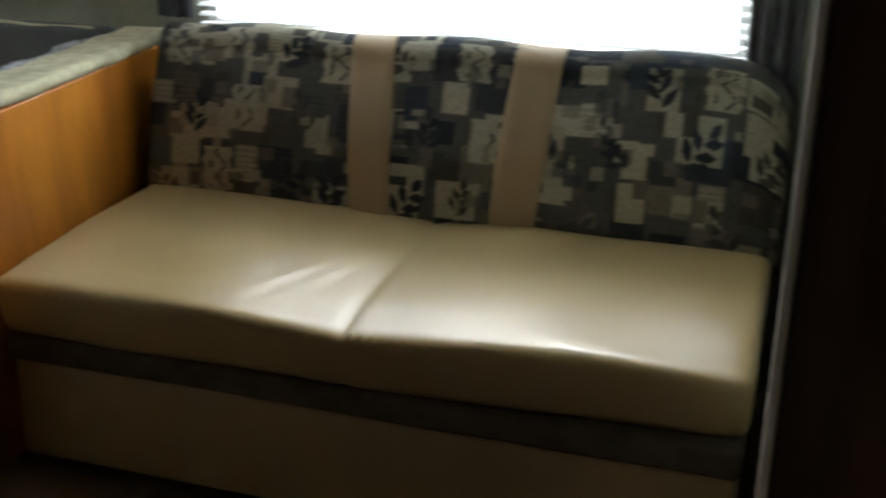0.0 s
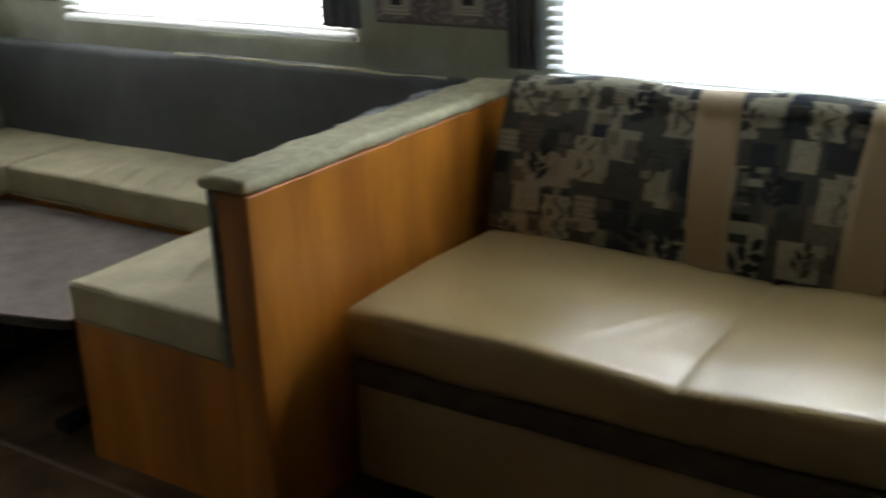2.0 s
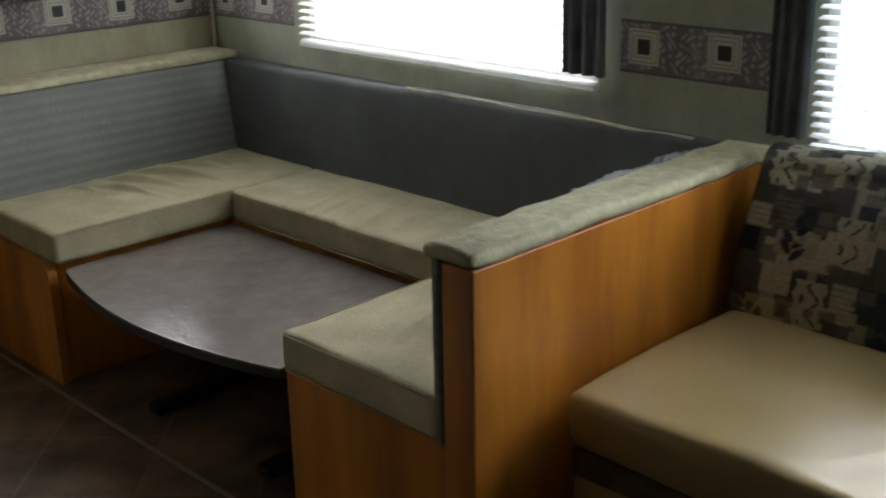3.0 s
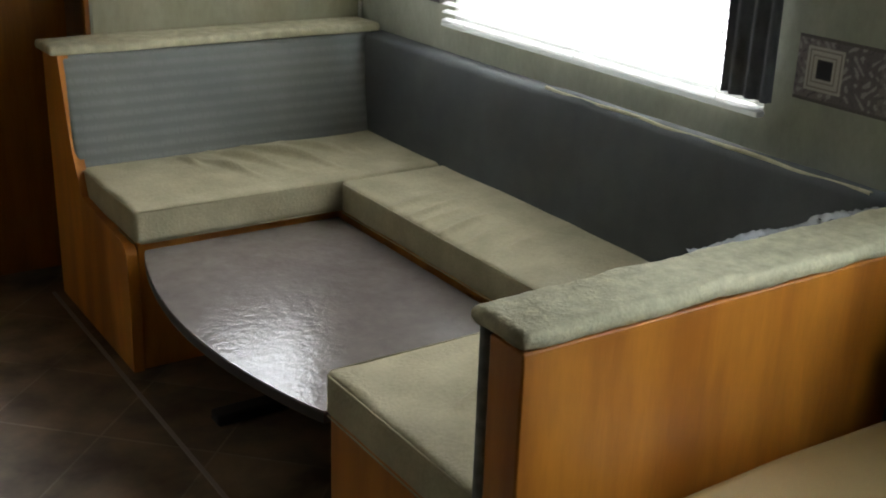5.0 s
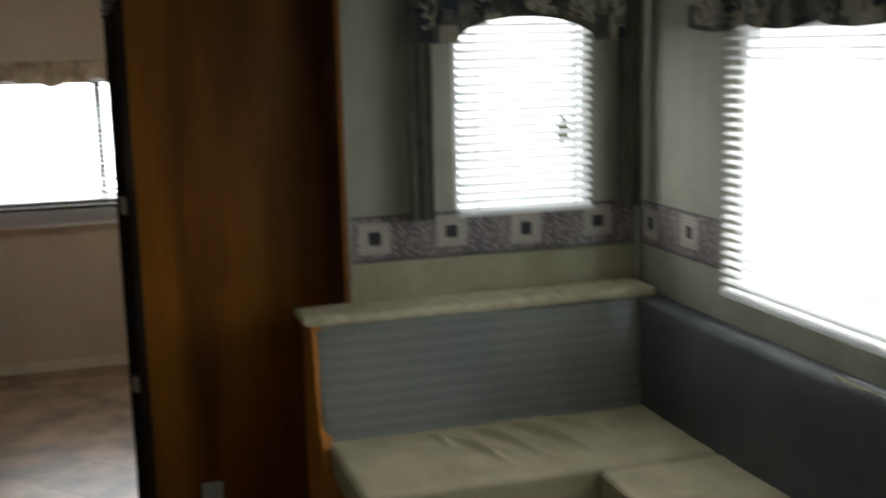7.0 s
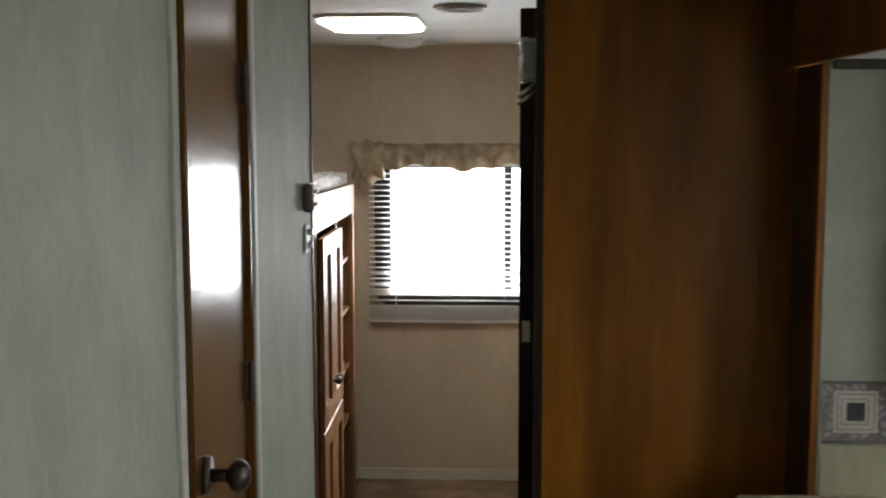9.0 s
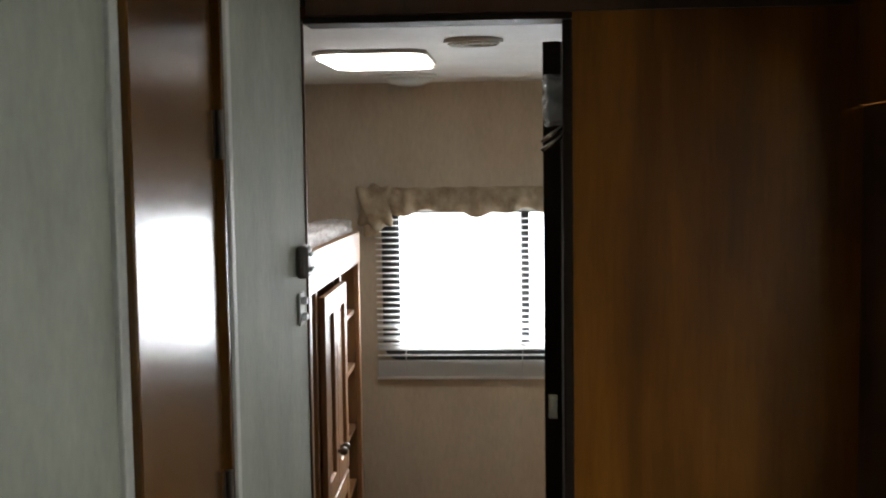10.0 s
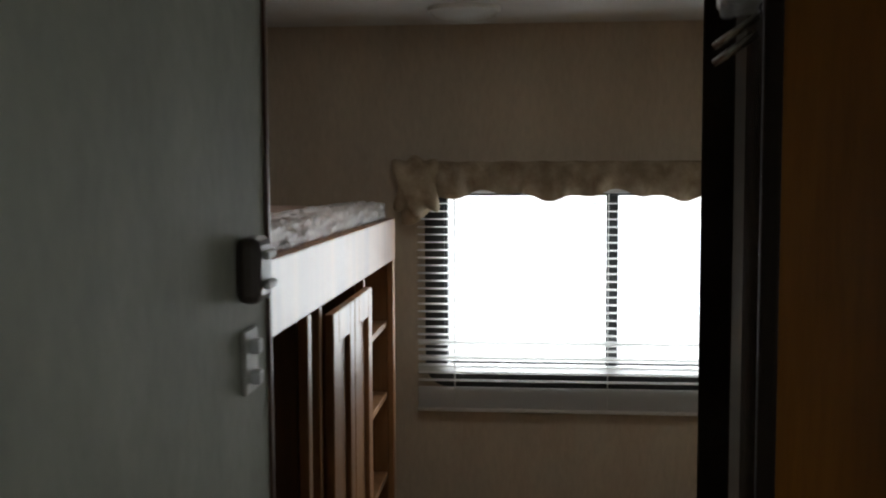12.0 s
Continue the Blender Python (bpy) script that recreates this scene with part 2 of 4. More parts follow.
def share(name, me, at, parent):
    """One more piece on a mesh that is there already."""
    ob = new(name, me)
    ob.parent = parent
    ob.location = Vector(at) - base_of(parent)
    return ob


def box(bm, x0, x1, y0, y1, z0, z1, bev=0.0, seg=2):
    r = bmesh.ops.create_cube(bm, size=1.0)
    vs = r["verts"]
    for v in vs:
        v.co = Vector(((x0, x1)[v.co.x > 0], (y0, y1)[v.co.y > 0], (z0, z1)[v.co.z > 0]))
    if bev:
        es = list({e for v in vs for e in v.link_edges})
        bmesh.ops.bevel(bm, geom=es, offset=bev, segments=seg, affect="EDGES", profile=0.5)
    return bm


def boxes(*rows, bev=0.0):
    bm = bmesh.new()
    for r in rows:
        box(bm, *r, bev=bev)
    return bm


def rod(bm, a, b, r, seg=12, r2=None):
    a, b = Vector(a), Vector(b)
    d = b - a
    m = Matrix.Translation((a + b) / 2) @ d.to_track_quat("Z", "Y").to_matrix().to_4x4()
    bmesh.ops.create_cone(bm, cap_ends=True, segments=seg, radius1=r, radius2=r if r2 is None else r2, depth=d.length, matrix=m)
    return bm


def soft(lo, hi, r, step=0.04, push=None):
    """A padded block with round edges; push moves each point by a rule of its own."""
    lo, hi = Vector(lo), Vector(hi)
    axes = []
    for k in range(3):
        a, b = lo[k], hi[k]
        q = min(r, (b - a) * 0.49)
        c = max(2, int((b - a - 2 * q) / step))
        side = [0, 0.1 * q, 0.3 * q, 0.6 * q]
        axes.append([a + s for s in side] + [a + q + (b - a - 2 * q) * i / c for i in range(c + 1)] + [b - s for s in side[::-1]])
    bm, seen = bmesh.new(), {}

    def vert(i, j, k):
        key = (i, j, k)
        if key not in seen:
            p = Vector((axes[0][i], axes[1][j], axes[2][k]))
            q = Vector(min(max(p[n], lo[n] + min(r, (hi[n] - lo[n]) * 0.49)), hi[n] - min(r, (hi[n] - lo[n]) * 0.49)) for n in range(3))
            d = p - q
            if d.length > 1e-9:
                m = max(abs(c) for c in d)
                p = q + d.normalized() * m
            seen[key] = bm.verts.new(push(p) if push else p)
        return seen[key]

    nx, ny, nz = (len(a) for a in axes)
    for i in range(nx - 1):
        for j in range(ny - 1):
            bm.faces.new([vert(i, j, 0), vert(i, j + 1, 0), vert(i + 1, j + 1, 0), vert(i + 1, j, 0)])
            bm.faces.new([vert(i, j, nz - 1), vert(i + 1, j, nz - 1), vert(i + 1, j + 1, nz - 1), vert(i, j + 1, nz - 1)])
    for i in range(nx - 1):
        for k in range(nz - 1):
            bm.faces.new([vert(i, 0, k), vert(i + 1, 0, k), vert(i + 1, 0, k + 1), vert(i, 0, k + 1)])
            bm.faces.new([vert(i, ny - 1, k), vert(i, ny - 1, k + 1), vert(i + 1, ny - 1, k + 1), vert(i + 1, ny - 1, k)])
    for j in range(ny - 1):
        for k in range(nz - 1):
            bm.faces.new([vert(0, j, k), vert(0, j, k + 1), vert(0, j + 1, k + 1), vert(0, j + 1, k)])
            bm.faces.new([vert(nx - 1, j, k), vert(nx - 1, j + 1, k), vert(nx - 1, j + 1, k + 1), vert(nx - 1, j, k + 1)])
    return bm


def sheet(nu, nv, place):
    """A grid of points place(u, v), u and v from 0 to 1."""
    bm = bmesh.new()
    vs = [[bm.verts.new(place(i / nu, j / nv)) for j in range(nv + 1)] for i in range(nu + 1)]
    for i in range(nu):
        for j in range(nv):
            bm.faces.new([vs[i][j], vs[i + 1][j], vs[i + 1][j + 1], vs[i][j + 1]])
    return bm


def outline(points, depth, axis="z"):
    """A flat outline drawn out by depth along an axis."""
    bm = bmesh.new()
    f = bm.faces.new([bm.verts.new(p) for p in points])
    r = bmesh.ops.extrude_face_region(bm, geom=[f])
    d = {"x": Vector((depth, 0, 0)), "y": Vector((0, depth, 0)), "z": Vector((0, 0, depth))}[axis]
    bmesh.ops.translate(bm, vec=d, verts=[v for v in r["geom"] if isinstance(v, bmesh.types.BMVert)])
    bmesh.ops.recalc_face_normals(bm, faces=bm.faces)
    return bm


def structure(name, bm, material, label, category, smooth=False):
    return tagged(part(name, bm, material, None, "", smooth), label, category, kind="structure")


def holed(at, u0, u1, z0, z1, holes):
    """A wall as one closed skin with openings through it; at(u, d, z) gives a point, d 0 on the near face and 1 on the far one."""
    us = sorted({u0, u1, *[h[0] for h in holes], *[h[1] for h in holes]})
    zs = sorted({z0, z1, *[h[2] for h in holes], *[h[3] for h in holes]})
    bm, seen = bmesh.new(), {}

    def vert(i, d, k):
        if (i, d, k) not in seen:
            seen[i, d, k] = bm.verts.new(at(us[i], d, zs[k]))
        return seen[i, d, k]

    def solid(i, k):
        if not (0 <= i < len(us) - 1 and 0 <= k < len(zs) - 1):
            return False
        u, z = (us[i] + us[i + 1]) / 2, (zs[k] + zs[k + 1]) / 2
        return not any(a < u < b and c < z < d for a, b, c, d in holes)

    for i in range(len(us) - 1):
        for k in range(len(zs) - 1):
            if not solid(i, k):
                continue
            for d in (0, 1):
                bm.faces.new([vert(i, d, k), vert(i + 1, d, k), vert(i + 1, d, k + 1), vert(i, d, k + 1)])
            for di, dk, a, b in ((-1, 0, (i, k), (i, k + 1)), (1, 0, (i + 1, k), (i + 1, k + 1)), (0, -1, (i, k), (i + 1, k)), (0, 1, (i, k + 1), (i + 1, k + 1))):
                if not solid(i + di, k + dk):
                    bm.faces.new([vert(a[0], 0, a[1]), vert(b[0], 0, b[1]), vert(b[0], 1, b[1]), vert(a[0], 1, a[1])])
    bmesh.ops.recalc_face_normals(bm, faces=bm.faces)
    return bm


def wall_along_y(x0, x1, y0, y1, z0, z1, holes):
    return holed(lambda u, d, z: Vector(((x0, x1)[d], u, z)), y0, y1, z0, z1, holes)


def wall_along_x(y0, y1, x0, x1, z0, z1, holes):
    return holed(lambda u, d, z: Vector((u, (y0, y1)[d], z)), x0, x1, z0, z1, holes)


# ---------- setting ----------
XW, YE, XO, XH, YH, YP, YB = 2.35, 3.755, 1.41, 0.295, 3.858, 3.98, 6.37
TOP, BTOP, STOP = 2.0, 1.95, 1.742

structure("ground", boxes((-400, 400, -400, 400, -1.05, -0.95)), GRAVEL, "pale gravel ground outside the caravan", "ground")
structure("floor", boxes((-1.1, XO, -2.3, YB + 0.06, -0.08, 0.0)), FLOOR, "brown stone-patterned vinyl floor", "floor")
structure("floor_bay", boxes((XO, XW + 0.06, -0.22, YE + 0.06, -0.08, 0.0)), FLOOR, "brown stone-patterned vinyl floor of the seating bay", "floor")
# out of view; its dark colour keeps the fill light down
structure("ceiling", boxes((-1.1, XO, -2.3, YP, TOP, TOP + 0.06)), CEILING, "unseen main room ceiling, darkened to cut bounced light", "ceiling")
structure("ceiling_slide", boxes((XO, XW + 0.06, -0.22, YE + 0.06, STOP, STOP + 0.06)), WHITE, "low white ceiling over the seating bay", "ceiling")
structure("ceiling_bunk_room", boxes((-1.1, XO, YP, YB + 0.06, BTOP, BTOP + 0.06)), WHITE, "white panel ceiling of the bunk room", "ceiling")

SOFA_WIN = (-0.02, 1.31, 0.80, 1.64)
DIN_WIN = (1.955, 3.185, 0.87, 1.60)
END_WIN = (1.742, 2.175, 1.043, 1.64)
BED_WIN = (0.215, 1.32, 0.855, 1.425)
structure("wall_windows", wall_along_y(XW, XW + 0.06, -0.22, YE + 0.06, 0, STOP, [SOFA_WIN, DIN_WIN]), PAPER, "pale grey-green wallpapered wall with two windows", "wall")
structure("wall_slide_end", wall_along_x(YE, YE + 0.06, XO + 0.006, XW, 0, STOP, [END_WIN]), PAPER, "pale wallpapered end wall with a small window", "wall")
structure("wall_slide_near", boxes((XO, XW, -0.22, -0.162, 0, STOP)), PAPER, "pale wallpapered side wall beside the sofa", "wall")
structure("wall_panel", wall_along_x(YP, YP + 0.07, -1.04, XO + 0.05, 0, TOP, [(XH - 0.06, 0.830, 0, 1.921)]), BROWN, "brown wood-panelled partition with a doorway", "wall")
structure("wall_hall", wall_along_y(XH - 0.06, XH, 1.95, YH + 0.069, 0, 1.996, [(2.82, 3.287, 0, 1.93)]), PAPER, "pale grey-green wallpapered hall wall", "wall")
structure("wall_bath_near", boxes((-1.04, XH - 0.06, 1.95, 2.01, 0, TOP)), PAPER, "plain pale wall of the washroom", "wall")
structure("wall_bath_inside", boxes((XH - 0.30, XH - 0.26, 2.70, 3.35, 0, TOP)), PAPER, "plain wall inside the closet", "wall")
# the next two walls are unseen; dark wood makes them bounce less light
structure("wall_left", boxes((-1.10, -1.04, -2.3, YB + 0.06, 0, TOP)), DARK, "unseen plain side wall, dark wood to cut bounced light", "wall")
structure("wall_back", boxes((-1.04, XO + 0.06, -2.3, -2.24, 0, TOP)), DARK, "unseen plain wall behind the living area, dark wood to cut bounced light", "wall")
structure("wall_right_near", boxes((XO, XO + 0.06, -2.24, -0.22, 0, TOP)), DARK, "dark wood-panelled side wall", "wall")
structure("wall_over_slide", boxes((XO, XO + 0.06, -0.22, YP, STOP + 0.06, TOP)), BROWN, "wood fascia over the seating bay", "wall")
structure("wall_bunk_right", boxes((XO, XO + 0.06, YP + 0.07, YB, 0, BTOP)), BEIGE, "plain beige side wall of the bunk room", "wall")
structure("wall_bunk_far", wall_along_x(YB, YB + 0.06, -1.04, XO + 0.06, 0, BTOP, [BED_WIN]), BEIGE, "beige wallpapered end wall with a window", "wall")

# fascia boards round the bay opening
structure("trim_fascia_top", boxes((XO - 0.018, XO - 0.002, -0.30, YP - 0.003, STOP - 0.006, TOP - 0.002), bev=0.003), BROWN, "dark wood fascia board over the seating bay", "trim")
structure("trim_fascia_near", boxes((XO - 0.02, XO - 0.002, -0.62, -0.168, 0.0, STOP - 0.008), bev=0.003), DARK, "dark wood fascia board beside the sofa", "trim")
structure("trim_fascia_near_edge", boxes((XO - 0.026, XO + 0.02, -0.166, -0.148, 0.0, STOP - 0.008), bev=0.004), PLASTIC, "pale edge strip on the fascia", "trim")
structure("trim_fascia_far", boxes((XO - 0.012, XO + 0.004, YE - 0.006, YE + 0.02, 0.0, STOP - 0.008), bev=0.003), BROWN, "wood edge strip of the bay opening", "trim")
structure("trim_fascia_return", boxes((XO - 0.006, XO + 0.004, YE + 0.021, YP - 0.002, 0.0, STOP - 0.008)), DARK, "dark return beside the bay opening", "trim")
structure("trim_crown", boxes((XO + 0.01, XW - 0.003, YE - 0.014, YE - 0.003, STOP - 0.022, STOP - 0.002), (XW - 0.014, XW - 0.003, -0.15, YE - 0.016, STOP - 0.022, STOP - 0.002), bev=0.002), TAUPE, "dark narrow moulding under the bay ceiling", "trim")
structure("trim_corner", boxes((XW - 0.014, XW - 0.003, YE - 0.014, YE - 0.003, 0.80, STOP - 0.024), bev=0.003), TRIM, "pale corner moulding", "trim")
structure("trim_wall_lower", boxes((XO + 0.012, XW - 0.016, YE - 0.004, YE - 0.001, 0.80, 0.921)), CREAMPAPER, "cream wallpaper strip above the seat back", "trim")
structure("trim_floor_seam", boxes((1.228, 1.240, -0.15, YE, 0.0, 0.004), bev=0.001), SEAM, "pale joint strip where the bay floor begins", "trim")
structure("baseboard_bunk_far", boxes((-0.9, XO - 0.004, YB - 0.012, YB - 0.001, 0.0, 0.05), bev=0.002), TRIM, "pale skirting of the bunk room", "baseboard")
# jamb and head carry their shade in the near-black wood colour
structure("trim_doorway", boxes((0.812, 0.832, YP - 0.012, YP + 0.004, 0, 1.914), (XH - 0.004, 0.832, YP - 0.014, YP + 0.085, 1.915, 1.928), bev=0.003), SHADE_DOOR, "brown wood jamb and head of the doorway, darkened as if shaded", "trim")
structure("trim_hall_end", boxes((XH - 0.05, XH + 0.004, YH + 0.0695, YH + 0.08, 0, 1.912), bev=0.002), DARK, "dark edge of the hall wall at the doorway", "trim")
structure("trim_header", boxes((XH + 0.002, XO - 0.03, YP - 0.012, YP - 0.002, 1.930, TOP - 0.002), bev=0.002), DARK, "dark wood band above the doorway", "trim")


# ---------- windows ----------
def window_in_x(name, y0, y1, z0, z1, bars=(), material=WFRAME):
    w = thing(name, (XW + 0.03, (y0 + y1) / 2, z0), "window with a slim frame and clear panes", "window", kind="structure")
    f = 0.028
    part("window_frame", boxes((XW + 0.004, XW + 0.056, y0, y0 + f, z0, z1), (XW + 0.004, XW + 0.056, y1 - f, y1, z0, z1),
                               (XW + 0.004, XW + 0.056, y0 + f, y1 - f, z0, z0 + f), (XW + 0.004, XW + 0.056, y0 + f, y1 - f, z1 - f, z1),
                               *[(XW + 0.02, XW + 0.05, b - 0.012, b + 0.012, z0 + f, z1 - f) for b in bars], bev=0.003), material, w)
    p = part("pane", boxes((XW + 0.034, XW + 0.038, y0 + f, y1 - f, z0 + f, z1 - f)), GLASS, w)
    p.visible_shadow = False
    return w


def window_in_y(name, x0, x1, z0, z1, yw, side=0.028, bars=(), material=WFRAME, f=0.012):
    w = thing(name, ((x0 + x1) / 2, yw + 0.03, z0), "window with a slim frame and clear panes", "window", kind="structure")
    part("window_frame", boxes((x0, x0 + side, yw + 0.004, yw + 0.056, z0, z1), (x1 - side, x1, yw + 0.004, yw + 0.056, z0, z1),
                               (x0 + side, x1 - side, yw + 0.004, yw + 0.056, z0, z0 + f), (x0 + side, x1 - side, yw + 0.004, yw + 0.056, z1 - f, z1),
                               *[(b - 0.019, b + 0.019, yw + 0.015, yw + 0.05, z0 + f, z1 - f) for b in bars], bev=0.003), material, w)
    p = part("pane", boxes((x0 + side, x1 - side, yw + 0.034, yw + 0.038, z0 + f, z1 - f)), GLASS, w)
    p.visible_shadow = False
    return w


window_in_x("window_1", *SOFA_WIN)
window_in_x("window_2", *DIN_WIN)
window_in_y("window_3", *END_WIN, YE, side=0.016)
far_window = window_in_y("window_4", *BED_WIN, YB, side=0.02, bars=(0.756,), material=FRAME)


def inner_ring(w, x0, x1, z0, z1, yw, wide, r):
    """A dark clamp ring on the wall round a window with rounded corners."""
    def loop(g, rr):
        a0, a1, c0, c1 = x0 - g, x1 + g, z0 - g, z1 + g
        pts = []
        for cx, cz, base in ((a1 - rr, c1 - rr, 0), (a0 + rr, c1 - rr, 90), (a0 + rr, c0 + rr, 180), (a1 - rr, c0 + rr, 270)):
            pts += [(cx + rr * math.cos(radians(base + 15 * k)), cz + rr * math.sin(radians(base + 15 * k))) for k in range(7)]
        return pts

    bm = bmesh.new()
    rows = [[bm.verts.new((x, y, z)) for x, z in loop(g, rr)] for g, rr, y in ((wide, r + wide * 0.6, yw - 0.001), (wide, r + wide * 0.6, yw - 0.007), (-0.004, r, yw - 0.009), (-0.004, r, yw + 0.03))]
    n = len(rows[0])
    for a, b in zip(rows, rows[1:]):
        for k in range(n):
            bm.faces.new([a[k], a[(k + 1) % n], b[(k + 1) % n], b[k]])
    bmesh.ops.recalc_face_normals(bm, faces=bm.faces)
    part("clamp_ring", bm, FRAME, w)


def blind(along, a0, a1, wall, z0, z1, label, pitch=0.0245, tilt=-16, gather=0, proud=0.03, closed=()):
    """A slatted blind on a wall: along 'y' hangs before the x wall, along 'x' before a y wall."""
    mid = (a0 + a1) / 2
    turn = along == "x"

    def span(u0, u1, d0, d1, w0, w1):
        return (u0, u1, wall - d1, wall - d0, w0, w1) if turn else (wall - d1, wall - d0, u0, u1, w0, w1)

    base = (mid, wall - proud, z0) if turn else (wall - proud, mid, z0)
    t = thing("window_blind", base, label, "blind", "slatted window blinds")
    part("headrail", boxes(span(a0, a1, proud - 0.014, proud + 0.014, z1 - 0.028, z1), bev=0.003), SLAT, t)
    part("bottom_rail", boxes(span(a0, a1, proud - 0.012, proud + 0.012, z0, z0 + 0.014), bev=0.004), SLAT, t)
    w, s, c = 0.0125, math.sin(radians(tilt)), math.cos(radians(tilt))

    def slat(u, v):
        e = (v - 0.5) * 2 * w
        up = -e * s + 0.0018 * (1 - (2 * v - 1) ** 2)
        along_at = (u - 0.5) * (a1 - a0 - 0.006)
        return Vector((along_at, e * c, up)) if turn else Vector((e * c, along_at, up))

    bm = sheet(1, 4, slat)
    me = mesh_of(bm, "slat", SLAT, True)
    z, k = z0 + 0.02, 0
    while z < z1 - 0.036:
        at = (mid, wall - proud, z) if turn else (wall - proud, mid, z)
        share("slat", me, at, t)
        z += 0.0062 if k < gather else pitch
        k += 1
    for low in closed:
        def shut(u, v):
            d = (v - 0.5) * 0.024
            a = (u - 0.5) * (a1 - a0 - 0.006)
            return Vector((a, d * 0.5, -d * 0.86)) if turn else Vector((d * 0.5, a, -d * 0.86))
        share("slat", mesh_of(sheet(1, 3, shut), "slat", SLAT, True), (mid, wall - proud, low) if turn else (wall - proud, mid, low), t)
    for q in (0.14, 0.86) if a1 - a0 < 0.7 else (0.1, 0.5, 0.9):
        u = a0 + (a1 - a0) * q
        for d in (proud - 0.012, proud + 0.012):
            p = (u, wall - d) if turn else (wall - d, u)
            part("ladder_cord", rod(bmesh.new(), (*p, z0 + 0.012), (*p, z1 - 0.02), 0.0013, 5), SLAT, t)
    return t


blind("y", -0.03, 1.315, XW, 0.80, 1.66, "white slatted blind over the sofa window")
blind("y", 1.935, 3.195, XW, 0.868, 1.62, "white slatted blind over the dinette window")
blind("x", 1.742, 2.176, YE, 1.046, 1.66, "narrow white slatted blind on the end window", tilt=-34)
blind("x", 0.140, 1.345, YB, 0.726, 1.45, "white slatted blind gathered at its foot", gather=9, tilt=-8, closed=(0.862, 0.898, 0.948))


inner_ring(far_window, 0.222, 1.313, 0.858, 1.422, YB, 0.058, 0.04)


def hanging_tag():
    t = thing("hanging_tag", (2.097, YE + 0.008, 1.25), "small green-grey leaf-shaped tag behind the narrow blind", "tag")

    def leaf(front):
        return lambda u, v: Vector((2.097 + (u - 0.5) * 0.044 * math.sin(math.pi * min(1, 0.08 + 0.91 * v)) ** 0.7, YE + 0.006 + front, 1.245 + 0.085 * v))

    part("leaf", sheet(8, 10, leaf(0)), TAG, t)
    part("cord", rod(bmesh.new(), (2.097, YE + 0.007, 1.33), (2.097, YE + 0.007, 1.62), 0.0012, 5), TAG, t)


hanging_tag()


# ---------- curtains and valances ----------
def pleated(along, a0, a1, wall, z0, z1, material, label, folds=3, deep=0.018):
    t = thing("curtain", ((a0 + a1) / 2, wall - 0.05, z0) if along == "x" else (wall - 0.05, (a0 + a1) / 2, z0), label, "curtain", "side curtains")

    def place(front):
        def at(u, v):
            d = 0.052 + (0.012 if front else 0) + deep * (0.5 + 0.5 * math.sin(u * folds * 2 * math.pi + 1.3 * v))
            a = a0 + (a1 - a0) * u
            z = z0 + (z1 - z0) * v
            return Vector((a, wall - d, z)) if along == "x" else Vector((wall - d, a, z))
        return at

    bm = sheet(folds * 8, 6, place(True))
    back = sheet(folds * 8, 6, place(False))
    me = bpy.data.meshes.new("tmp")
    back.to_mesh(me)
    back.free()
    bm.from_mesh(me)
    bpy.data.meshes.remove(me)
    part("drape", bm, material, t, smooth=True)
    return t


pleated("y", 1.885, 2.02, XW, 0.915, 1.69, CURTAIN, "dark grey pleated curtain beside the dinette window")
pleated("y", 1.31, 1.405, XW, 0.84, 1.69, CURTAIN, "dark grey pleated curtain beside the sofa window")
pleated("y", -0.135, -0.02, XW, 0.70, 1.69, CURTAIN, "dark grey pleated curtain at the end of the sofa")
pleated("x", 1.588, 1.659, YE, 1.05, 1.68, TAUPE, "narrow dark curtain beside the end window", 2, 0.012)
pleated("x", 2.245, 2.315, YE, 1.05, 1.68, TAUPE, "narrow dark curtain in the corner", 2, 0.012)

rng = np.random.default_rng(7)
INK = np.array([(0.028, 0.033, 0.042), (0.055, 0.06, 0.065), (0.10, 0.10, 0.092), (0.16, 0.145, 0.118), (0.43, 0.395, 0.30), (0.085, 0.075, 0.062), (0.20, 0.175, 0.14), (0.045, 0.055, 0.072)])


def leaf_mask(u, v, cx, cy, ang, ln, wd):
    c, s = math.cos(ang), math.sin(ang)
    a = ((u - cx) * c + (v - cy) * s) / ln
    b = (-(u - cx) * s + (v - cy) * c) / wd
    return (a > 0) & (a < 1) & (np.abs(b) < np.sin(np.clip(a, 0, 1) * math.pi) ** 0.8)


